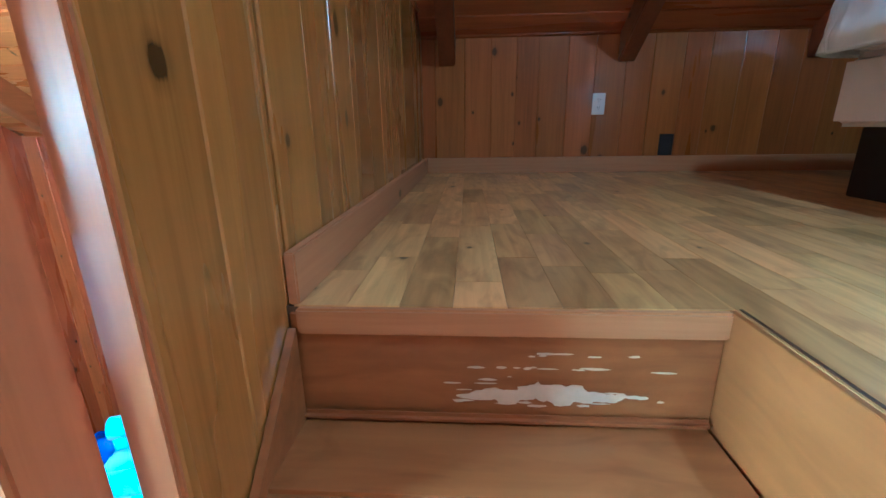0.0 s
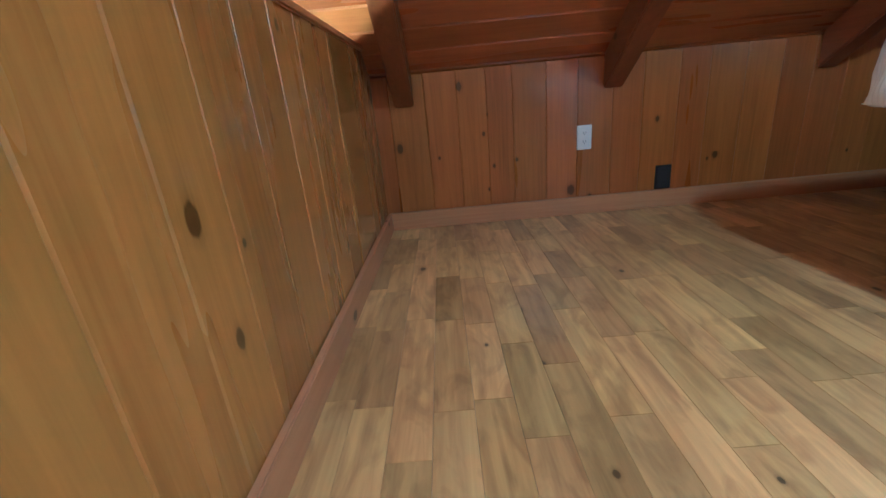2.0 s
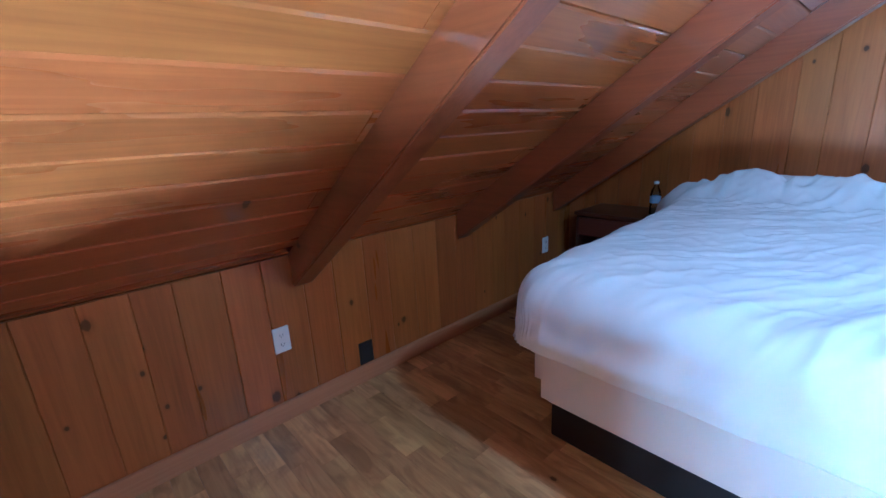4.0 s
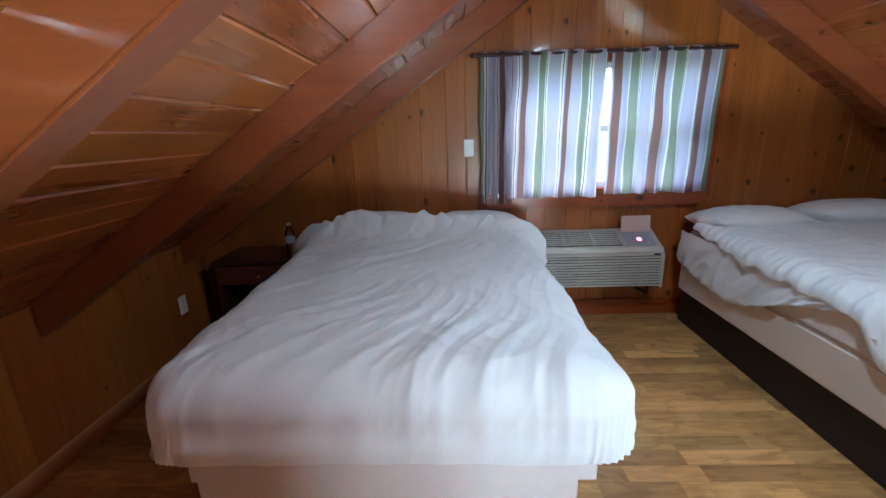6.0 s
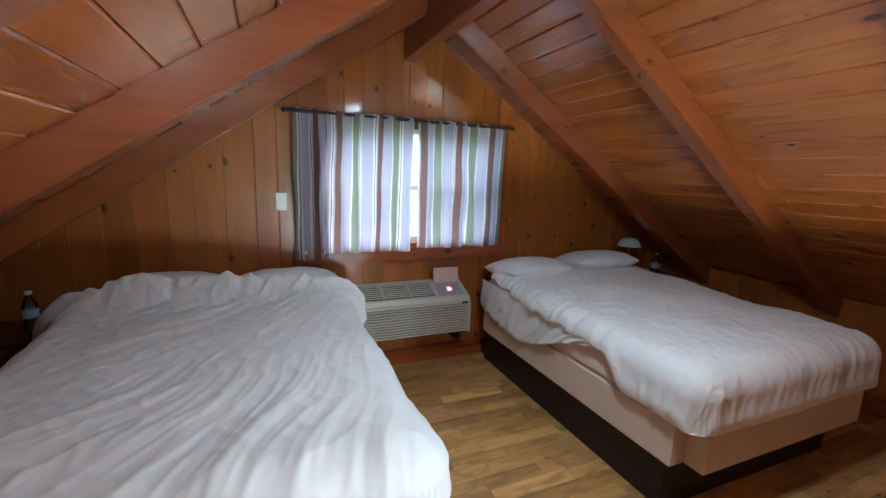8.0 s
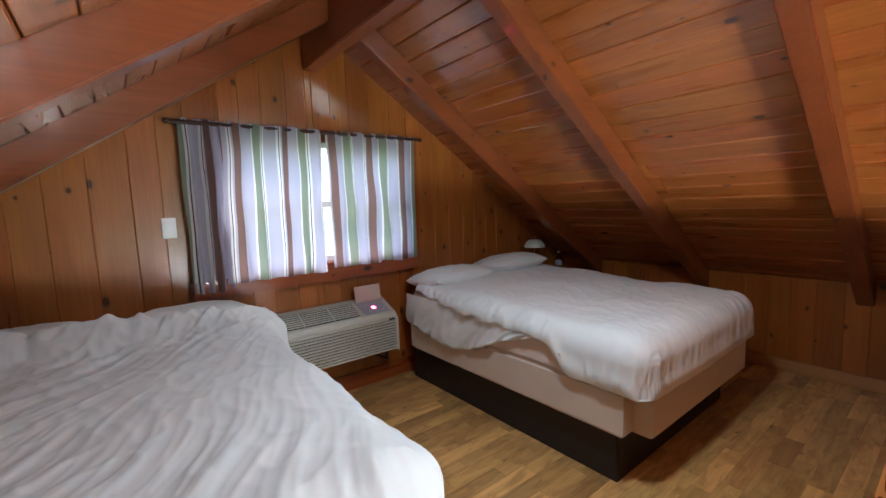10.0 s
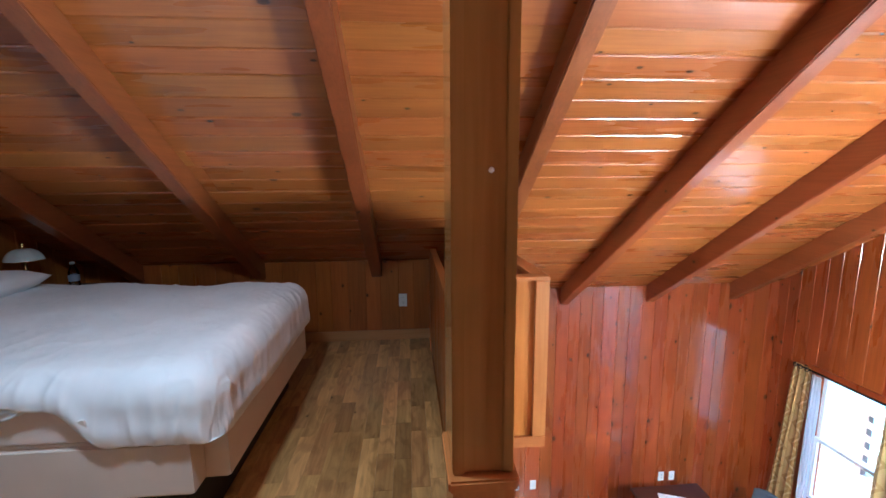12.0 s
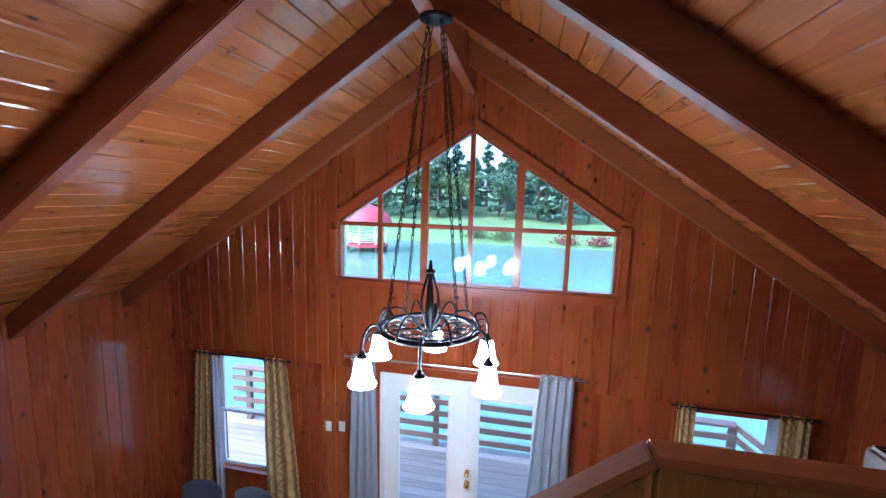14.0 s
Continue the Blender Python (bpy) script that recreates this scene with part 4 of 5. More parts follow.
part("astragal", a_box(W_WALL - 0.006, W_WALL + 0.012, mid - 0.025, mid + 0.02, GROUND + 0.02, DT - 0.06, 0.003), white_paint, door)


# ---- curtains ----
def curtain(nm, x, y0, y1, z0, z1, pleats, depth, material, label, seed, flare=0.0, period=0.3, lean=0.0, group="", hem=0.01):
    """A hanging curtain in a plane of constant x, with pleats, its UV along the cloth for stripes."""
    n, m = max(60, int(pleats * 12)), 14
    bm = bmesh.new()
    uvl = bm.loops.layers.uv.new()
    rows = []
    for j in range(m + 1):
        v = j / m
        row = []
        for i in range(n + 1):
            u = i / n
            ph = u * pleats * 2 * math.pi + 1.1 * noise.noise((u * 5, v * 1.2, seed)) * 2
            amp = depth * (0.45 + 0.55 * v) * (0.7 + 0.5 * noise.noise((u * 7 + 9, 0.2, seed)))
            y = lerp(y0, y1, u) + flare * v * (u - 0.5) + lean * v + 0.012 * noise.noise((u * 6, v * 3, seed + 4)) + 0.35 * amp * math.sin(ph * 1.0 + 0.7)
            xx = x + amp * math.sin(ph) + 0.01 * noise.noise((u * 4, v * 4, seed + 8))
            z = lerp(z1, z0, v) + (hem * noise.noise((u * 7, 0, seed)) if j == m else 0) + (0.012 * abs(math.sin(ph / 2)) if j == 0 else 0)
            row.append(bm.verts.new((xx, y, z)))
        rows.append(row)
    cloth = abs(y1 - y0) * 1.25
    for j in range(m):
        for i in range(n):
            f = bm.faces.new((rows[j][i], rows[j][i + 1], rows[j + 1][i + 1], rows[j + 1][i]))
            for lp, (a, b) in zip(f.loops, ((i, j), (i + 1, j), (i + 1, j + 1), (i, j + 1))):
                lp[uvl].uv = (a / n * cloth / period + seed * 0.37, b / m)
    ob = link(nm, bm, material, smooth=True)
    return tagged(ob, label, "curtain", group)


LAV, SAGE, BROWN, CREAM, DK = (0.40, 0.37, 0.46), (0.22, 0.24, 0.18), (0.18, 0.105, 0.09), (0.66, 0.64, 0.64), (0.09, 0.06, 0.06)
stripe_cloth = fabric("striped_cloth", CREAM, 0.36, stripes=[(0.0, BROWN), (0.14, LAV), (0.36, CREAM), (0.39, SAGE), (0.57, CREAM), (0.60, DK), (0.615, CREAM), (0.65, LAV), (0.88, CREAM), (0.92, DK), (0.935, CREAM), (0.965, LAV)])
grey_cloth = fabric("grey_cloth", (0.36, 0.37, 0.40), 0.25)
tan_cloth = fabric("tan_cloth", (0.5, 0.34, 0.14), 0.35, stripes=[(0.0, (0.55, 0.36, 0.14)), (0.30, (0.40, 0.23, 0.07)), (0.5, (0.60, 0.43, 0.20)), (0.62, (0.42, 0.25, 0.08)), (0.8, (0.54, 0.36, 0.13))], diamonds=True)
lining = fabric("lining", (0.62, 0.62, 0.66), 0.35)


def rod(x, y0, y1, z, r, material, label, wall_x, knob=0.016):
    t = thing("curtain_rod", label, "curtain rod")
    part("pole", tube(bmesh.new(), [(x, y0, z), (x, y1, z)], r, 10), material, t)
    for y, s in ((y0, -1), (y1, 1)):
        bm = lathe(bmesh.new(), [(0.0, -knob), (knob * 0.8, -knob * 0.6), (knob, 0), (knob * 0.8, knob * 0.6), (0.0, knob)], 12, (x, y + s * knob, z))
        part("finial", bm, material, t, smooth=True)
        part("bracket", tube(bmesh.new(), [(x, y - s * 0.04, z), (wall_x, y - s * 0.04, z - 0.005)], r * 0.7, 8), material, t)
    return t


rod(3.03, -1.305, 0.325, 1.838, 0.012, dark_wood, "dark wooden curtain rod over the loft window", E_WALL - 0.01)
curtain("curtain", 3.035, 0.29, 0.085, 0.875, 1.85, 3.5, 0.026, stripe_cloth, "striped curtain bunched beside the loft window", 1.3, period=0.3, group="striped curtains")
curtain("curtain", 3.02, 0.085, -0.52, 0.915, 1.845, 5, 0.018, stripe_cloth, "cream, sage and mauve striped curtain, drawn", 2.1, period=0.35, group="striped curtains", lean=0.02)
curtain("curtain", 3.025, -0.545, -1.255, 0.93, 1.845, 7.5, 0.022, stripe_cloth, "cream, sage and mauve striped curtain, drawn", 5.2, period=0.35, group="striped curtains", flare=0.03)
rod(-3.62, -1.72, 0.68, -0.43, 0.011, steel, "thin steel curtain rod over the deck door", W_WALL + 0.015)
curtain("curtain", -3.61, -1.66, -1.40, GROUND + 0.02, -0.41, 4, 0.035, grey_cloth, "grey pleated curtain beside the deck door", 3.3, flare=0.1, group="grey curtains")
curtain("curtain", -3.61, 0.28, 0.60, GROUND + 0.02, -0.41, 4.5, 0.035, grey_cloth, "grey pleated curtain beside the deck door", 4.4, flare=0.16, lean=-0.06, group="grey curtains")
for y0, y1 in ((-3.58, -2.42), (1.50, 2.66)):
    rod(-3.64, y0, y1, -0.575, 0.009, iron, "thin black curtain rod over the window", W_WALL + 0.015)
curtain("curtain", -3.635, -3.60, -3.40, GROUND + 0.15, -0.56, 3, 0.03, tan_cloth, "tan patterned curtain beside the window", 6.1, flare=0.10, lean=-0.12, period=0.09, group="tan curtains")
curtain("curtain", -3.66, -3.42, -3.31, GROUND + 0.2, -0.62, 2, 0.012, lining, "white lining of the tan curtain", 6.5, group="tan curtains")
curtain("curtain", -3.635, -2.72, -2.44, GROUND + 0.15, -0.56, 3.5, 0.03, tan_cloth, "tan patterned curtain beside the window", 7.2, flare=0.20, lean=0.08, period=0.09, group="tan curtains")
curtain("curtain", -3.635, 1.52, 1.68, GROUND + 0.15, -0.56, 3, 0.03, tan_cloth, "tan patterned curtain beside the window", 8.3, period=0.09, group="tan curtains")
curtain("curtain", -3.635, 2.36, 2.62, GROUND + 0.15, -0.56, 3.5, 0.03, tan_cloth, "tan patterned curtain beside the window", 9.4, period=0.09, group="tan curtains")
curtain("curtain", -3.66, 2.28, 2.40, GROUND + 0.2, -0.62, 2, 0.012, lining, "white lining of the tan curtain", 9.9, group="tan curtains")

# eyelets where the curtains hang on their rods
def eyelet(cloth, x, y, z, r, material):
    pts = [(x + 0.004 * math.sin(k), y + r * math.cos(k * math.pi / 6), z + r * math.sin(k * math.pi / 6)) for k in range(12)]
    part("eyelet", tube(bmesh.new(), pts, 0.0045, 6, True), material, cloth, smooth=True)


for ob in [o for o in scene.collection.all_objects if o.name.split(".")[0] == "curtain"]:
    pts = [v.co for v in ob.data.vertices]
    if pts[0].x > 0 or ob.data.materials[0] == lining:
        continue
    top = max(p.z for p in pts)
    grey = ob.data.materials[0] == grey_cloth
    head = sorted((p for p in pts if p.z > top - 0.03), key=lambda p: -p.x)[:40]
    spots = []
    for p in head:
        if all(abs(p.y - q) > 0.055 for q in spots) and len(spots) < 4:
            spots.append(p.y)
            eyelet(ob, p.x + 0.002, p.y, (-0.43 if grey else -0.575) - 0.002, 0.02, steel if grey else iron)

# ---- lamps ----
glow = emitting("frosted_glow", (1.0, 0.94, 0.84), 24.0)
bulb_glow = emitting("lamp_glow", (1.0, 0.98, 0.95), 18.0)
CH = Vector((-1.97, -0.46, 0.0))
ch = thing("chandelier", "black wrought-iron ring chandelier with six lit glass shades", "chandelier")
RZ, RR = 0.52, 0.285


def polar(r, a, z):
    return (CH.x + r * math.cos(a), CH.y + r * math.sin(a), z)


def arc_ring(r, z, rad, n=48):
    return tube(bmesh.new(), [polar(r, 2 * math.pi * k / n, z) for k in range(n)], rad, 8, True)


part("ring", arc_ring(RR, RZ, 0.016), iron, ch, smooth=True)
part("ring", arc_ring(RR - 0.03, RZ + 0.012, 0.007), iron, ch, smooth=True)
part("ring", arc_ring(0.07, RZ, 0.008, 24), iron, ch, smooth=True)
bm = lathe(bmesh.new(), [(0.0, 0.40), (0.02, 0.42), (0.032, 0.46), (0.022, 0.50), (0.026, 0.60), (0.02, 0.75), (0.012, 0.84), (0.03, 0.855), (0.03, 0.865), (0.012, 0.875), (0.008, 0.92), (0.0, 0.925)], 16, CH)
part("hub", bm, iron, ch, smooth=True)
for k in range(6):
    a = 2 * math.pi * k / 6 + 0.3
    pts = [polar(0.012 + 0.045 * math.sin(math.pi * min(1, t / 10)) ** 1.3, a, lerp(0.50, 0.86, t / 10)) for t in range(11)]
    part("cage_bar", tube(bmesh.new(), pts, 0.006, 6), iron, ch, smooth=True)
A0 = 0.11
for k in range(6):
    a = A0 + k * math.pi / 3
    # scrolls that fill the ring
    for s in (-1, 1):
        pts = []
        for t in range(30):
            q = t / 29
            th = q * 3.2 * math.pi
            rr = 0.055 * (1 - 0.75 * q)
            c = polar(0.185, a + s * 0.26, 0)
            pts.append((c[0] + rr * math.cos(th * s + a), c[1] + rr * math.sin(th * s + a), RZ + 0.004))
        part("scroll", tube(bmesh.new(), pts, 0.0045, 6), iron, ch, smooth=True)
    part("spoke", tube(bmesh.new(), [polar(0.03, a, RZ), polar(0.16, a, RZ + 0.012), polar(RR, a, RZ)], 0.006, 6), iron, ch)
    # tall loop over the ring
    pts = [polar(lerp(RR + 0.015, 0.06, t / 16), a + math.pi / 6, RZ + 0.115 * math.sin(math.pi * (t / 16) ** 0.8)) for t in range(17)]
    part("loop", tube(bmesh.new(), pts, 0.0065, 6), iron, ch, smooth=True)
    # arm: springs off the ring, rises, then bends down to the lamp
    pts = [polar(RR, a, RZ)]
    for t in range(1, 15):
        q = t / 14
        pts.append(polar(RR + 0.115 * (1 - math.cos(math.pi * q)) / 2 + 0.02 * math.sin(math.pi * q), a, RZ + 0.07 * math.sin(math.pi * min(1, q * 1.15)) - 0.085 * q * q))
    arm = part("arm", tube(bmesh.new(), pts, 0.008, 8), iron, ch, smooth=True)
    pts = []
    for t in range(22):
        q = t / 21
        th = q * 2.6 * math.pi
        rr = 0.035 * (1 - 0.7 * q)
        pts.append(polar(RR + 0.065 + rr * math.cos(th), a, RZ - 0.015 + rr * math.sin(th)))
    part("curl", tube(bmesh.new(), pts, 0.005, 6), iron, arm, smooth=True)
    c = polar(RR + 0.115, a, 0.065)
    part("socket", lathe(bmesh.new(), [(0.0, 0.375), (0.014, 0.37), (0.018, 0.35), (0.030, 0.345), (0.032, 0.33), (0.0, 0.328)], 16, c), iron, arm, smooth=True)
    prof = [(0.026, 0.333), (0.040, 0.318), (0.047, 0.28), (0.053, 0.235), (0.066, 0.195), (0.079, 0.178), (0.076, 0.178), (0.062, 0.197), (0.049, 0.237), (0.043, 0.28), (0.036, 0.315), (0.022, 0.328)]
    part("shade", lathe(bmesh.new(), prof, 24, c), glow, arm, "lit frosted glass bell shade", True)
part("canopy", lathe(bmesh.new(), [(0.0, 2.20), (0.03, 2.205), (0.075, 2.222), (0.092, 2.232), (0.092, 2.243), (0.0, 2.243)], 24, CH), iron, ch, smooth=True)


def chain(p, q, parent):
    p, q = Vector(p), Vector(q)
    d = q - p
    n = int(d.length / 0.036)
    rot = d.to_track_quat("Z", "Y").to_matrix().to_4x4()
    bm = bmesh.new()
    for i in range(n):
        c = p + d * ((i + 0.5) / n)
        m = Matrix.Translation(c) @ rot @ Matrix.Rotation(i * math.pi / 2, 4, "Z")
        pts = []
        for k in range(10):
            a = 2 * math.pi * k / 10
            pts.append(m @ Vector((0.0085 * math.cos(a), 0, 0.0165 * math.sin(a) + (0.007 if math.sin(a) > 0 else -0.007))))
        tube(bm, pts, 0.0028, 5, True)
    part("chain", bm, iron, parent)


for k in range(4):
    a = math.pi / 4 + k * math.pi / 2
    chain(polar(0.05, a, 2.215), polar(RR, a, RZ + 0.02), ch)


def ceiling_lamp(at, size, label):
    t = thing("ceiling_light", label, "lamp")
    part("base", lathe(bmesh.new(), [(0.0, 0.0), (size * 1.3, 0.0), (size * 1.3, -0.015), (size * 0.8, -0.03), (0.0, -0.03)], 24, at), white_plastic, t, smooth=True)
    part("rim", lathe(bmesh.new(), [(size * 1.0, -0.03), (size * 1.25, -0.03), (size * 1.25, -0.062), (size * 1.02, -0.062), (size * 1.02, -0.03)], 24, at), white_plastic, t, smooth=True)
    part("lens", lathe(bmesh.new(), [(0.0, -0.052), (size, -0.052)], 24, at), bulb_glow, t, "lit flat white lens")


ceiling_lamp((1.06, RIDGE_Y, 2.242), 0.085, "small lit round lamp under the ridge beam")
# unseen lamp, added to brighten the great room's south wall
ceiling_lamp((0.95, -3.3, -0.222), 0.15, "unseen round lamp added under the loft floor")
tagged(link("ceiling_ground", a_box(-0.38, E_WALL, STAIR_N, N_ROOM, -0.235, -0.2215), tan_boards), "board ceiling under the loft", "ceiling", kind="structure")


# ---- fittings ----
def wall_plate(kind, axis, place, side, u, z, w=0.07, h=0.115):
    """An outlet or a switch on a wall; axis, place and side as for the walls."""
    pl = (axis, place, side)
    blank = kind == "blank"
    t = thing("wall_outlet" if kind == "outlet" else ("light_switch" if kind == "switch" else "outlet_box"),
              {"outlet": "white duplex outlet plate on the pine wall", "switch": "white switch plate on the pine wall", "blank": "black open outlet plate near the floor"}[kind], "outlet" if kind != "switch" else "switch")

    def slab(nm, u0, u1, z0, z1, d0, d1, mt, bev=0.0):
        bm = bmesh.new()
        a, b = at_plane(pl, u0, z0, d0), at_plane(pl, u1, z1, d1)
        box(bm, *sorted((a[0], b[0])), *sorted((a[1], b[1])), z0, z1, bev)
        return part(nm, bm, mt, t)

    d = 0.0155
    slab("plate", u - w / 2, u + w / 2, z - h / 2, z + h / 2, d, d + 0.006, black_plastic if blank else white_plastic, 0.002)
    if kind == "outlet":
        for dz in (-0.021, 0.021):
            slab("socket", u - 0.017, u + 0.017, z + dz - 0.014, z + dz + 0.014, d + 0.006, d + 0.0085, white_plastic, 0.002)
            for du in (-0.006, 0.006):
                slab("slot", u + du - 0.0012, u + du + 0.0012, z + dz - 0.002, z + dz + 0.007, d + 0.0085, d + 0.009, black_plastic)
            slab("slot", u - 0.002, u + 0.002, z + dz - 0.009, z + dz - 0.005, d + 0.0085, d + 0.009, black_plastic)
    elif kind == "switch":
        slab("toggle", u - 0.016, u + 0.016, z - 0.03, z + 0.03, d + 0.006, d + 0.010, white_plastic, 0.002)
    else:
        slab("recess", u - w / 2 + 0.012, u + w / 2 - 0.012, z - h / 2 + 0.012, z + h / 2 - 0.012, d + 0.006, d + 0.008, ac_dark)
    return t


wall_plate("outlet", "y", N_KNEE, -1, 0.612, 0.377)
wall_plate("outlet", "y", N_KNEE, -1, 2.56, 0.36)
wall_plate("blank", "y", N_KNEE, -1, 1.007, 0.150, 0.078, 0.118)
wall_plate("outlet", "y", S_KNEE, 1, 0.52, 0.354)
wall_plate("switch", "x", E_WALL, -1, 0.368, 1.262, 0.068, 0.115)
for y, z in ((-1.99, -1.32), (-1.83, -1.30)):
    wall_plate("switch", "x", W_WALL, 1, y, z)
for x in (-0.41, -0.72, -0.92, -2.48, -2.61):
    wall_plate("outlet" if x < -1 else "switch", "y", S_ROOM, 1, x, -2.11)

# air conditioner under the loft window
ac = thing("air_conditioner", "beige through-wall air conditioner with slatted front under the window", "air conditioner")
AY0, AY1, AXF, AXB = -0.932, 0.138, 2.85, E_WALL - 0.017
bm = bmesh.new()
prof = [(AXF + 0.03, 0.30), (AXF + 0.03, 0.535), (AXF + 0.004, 0.55), (AXF + 0.02, 0.58), (AXB - 0.03, 0.668), (AXB, 0.668), (AXB, 0.30)]
L0, L1 = [bm.verts.new((x, AY0, z)) for x, z in prof], [bm.verts.new((x, AY1, z)) for x, z in prof]
bm.faces.new(L0)
bm.faces.new(L1[::-1])
for i in range(len(prof)):
    j = (i + 1) % len(prof)
    bm.faces.new((L0[i], L1[i], L1[j], L0[j]))
bmesh.ops.bevel(bm, geom=[e for e in bm.edges], offset=0.006, segments=2, affect="EDGES", clamp_overlap=True)
bmesh.ops.recalc_face_normals(bm, faces=bm.faces)
part("body", bm, ac_grey, ac)
part("grille_back", a_box(AXF + 0.024, AXF + 0.0295, AY0 + 0.012, AY1 - 0.012, 0.312, 0.53), ac_dark, ac)
for i in range(11):
    z = 0.314 + i * 0.0198
    bm = a_box(AXF - 0.004, AXF + 0.012, AY0 + 0.01, AY1 - 0.01, z, z + 0.0125, 0.003, 1)
    part("slat", bm, ac_grey, ac)
for yy in (AY0 + 0.006, AY1 - 0.006):
    part("end_cap", a_box(AXF - 0.006, AXF + 0.02, yy - 0.008, yy + 0.008, 0.302, 0.545, 0.003), ac_grey, ac)
part("rail", a_box(AXF - 0.006, AXF + 0.02, AY0, AY1, 0.531, 0.552, 0.004), ac_grey, ac)
slope_a = math.degrees(math.atan2(0.088, AXB - AXF - 0.05))
deck_m = Matrix.Translation((AXF + 0.02, 0, 0.581)) @ Matrix.Rotation(-math.radians(slope_a), 4, "Y")
part("top_vent", a_box(0.03, 0.185, AY0 + 0.27, AY1 - 0.02, 0.0005, 0.004), ac_dark, ac).matrix_basis = deck_m
for i in range(7):
    part("vane", a_box(0.036 + i * 0.0215, 0.046 + i * 0.0215, AY0 + 0.272, AY1 - 0.022, 0.003, 0.010, 0.002, 1), ac_grey, ac).matrix_basis = deck_m
for i in range(3):
    part("rib", a_box(0.03, 0.185, AY0 + 0.45 + i * 0.2, AY0 + 0.458 + i * 0.2, 0.003, 0.011), ac_grey, ac).matrix_basis = deck_m
panel = part("control_panel", a_box(0.02, 0.17, AY0 + 0.04, AY0 + 0.235, 0.001, 0.005, 0.002), plain("panel_grey", (0.36, 0.37, 0.42), 0.4), ac, "grey control panel with a red display")
panel.matrix_basis = deck_m
part("display", a_box(0.075, 0.105, AY0 + 0.125, AY0 + 0.15, 0.0055, 0.0065), emitting("red_led", (1.0, 0.03, 0.12), 3.0), panel, "lit red digit")
for i in range(3):
    part("button", a_box(0.04, 0.055, AY0 + 0.07 + i * 0.05, AY0 + 0.09 + i * 0.05, 0.0055, 0.0075, 0.001), ac_grey, panel)
bm = a_box(0, 0.006, AY0 + 0.03, AY0 + 0.235, 0.0, 0.115, 0.002)
part("lid", bm, ac_grey, ac, "open control lid, standing up").matrix_basis = Matrix.Translation((AXB - 0.075, 0, 0.655)) @ Matrix.Rotation(radians(8), 4, "Y")
part("badge", a_box(AXF - 0.0075, AXF - 0.005, AY0 + 0.03, AY0 + 0.075, 0.535, 0.548), black_plastic, ac)
part("drain", tube(bmesh.new(), [(AXF + 0.1, AY0 + 0.05, 0.3), (AXF + 0.1, AY0 + 0.05, 0.22), (AXB, AY0 + 0.06, 0.21)], 0.012, 8), black_plastic, ac)


# nightstands, lamp, bottles
def nightstand(x0, x1, y0, y1, top, label):
    t = thing("nightstand", label, "nightstand", group="nightstands")
    part("top", a_box(x0 - 0.015, x1, y0 - 0.012, y1 + 0.012, top - 0.025, top, 0.004), dark_wood, t)
    for y in (y0, y1 - 0.02):
        part("side_panel", a_box(x0, x1, y, y + 0.02, 0.0, top - 0.025), dark_wood, t)
    part("back_panel", a_box(x1 - 0.012, x1, y0 + 0.02, y1 - 0.02, 0.04, top - 0.025), dark_wood, t)
    part("shelf", a_box(x0 + 0.01, x1 - 0.012, y0 + 0.02, y1 - 0.02, 0.12, 0.14), dark_wood, t)
    dr = part("drawer", a_box(x0 - 0.012, x0 + 0.01, y0 + 0.024, y1 - 0.024, top - 0.16, top - 0.035, 0.003), wood("drawer_red", (0.06, 0.014, 0.008), (0.13, 0.035, 0.018), 1, 0.35, 0.3, 0, 0.1), t, "reddish-brown drawer front")
    part("pull", lathe(bmesh.new(), [(0.0, 0.0), (0.006, 0.0), (0.006, 0.012), (0.014, 0.02), (0.012, 0.028), (0.0, 0.03)], 12), brass, dr, smooth=True).matrix_basis = pose(x0 - 0.012, (y0 + y1) / 2, top - 0.1, 0, -90, 0)


nightstand(2.70, 3.08, 1.46, 2.06, 0.60, "dark brown wooden nightstand beside the bed")
nightstand(2.72, 3.08, -3.05, -2.52, 0.62, "dark brown wooden nightstand under the roof slope")
clear = glass_mat("bottle_plastic", (0.86, 0.90, 0.92))
label_blue = plain("label_blue", (0.35, 0.46, 0.62), 0.5)


def water_bottle(x, y, z):
    t = thing("water_bottle", "small clear plastic water bottle with a pale cap", "bottle", group="water bottles")
    prof = [(0.0, 0.0), (0.028, 0.0), (0.032, 0.006), (0.032, 0.03), (0.030, 0.034), (0.032, 0.04), (0.032, 0.06), (0.030, 0.065), (0.032, 0.072), (0.032, 0.13), (0.028, 0.155), (0.014, 0.182), (0.0125, 0.19), (0.0125, 0.2)]
    part("body", lathe(bmesh.new(), prof, 20, (x, y, z)), clear, t, smooth=True)
    part("label", lathe(bmesh.new(), [(0.0326, 0.078), (0.0328, 0.08), (0.0328, 0.122), (0.0326, 0.124)], 20, (x, y, z)), label_blue, t, "white and blue paper label", True)
    part("cap", lathe(bmesh.new(), [(0.0, 0.215), (0.014, 0.214), (0.015, 0.21), (0.015, 0.198), (0.0, 0.197)], 16, (x, y, z)), white_plastic, t, smooth=True)


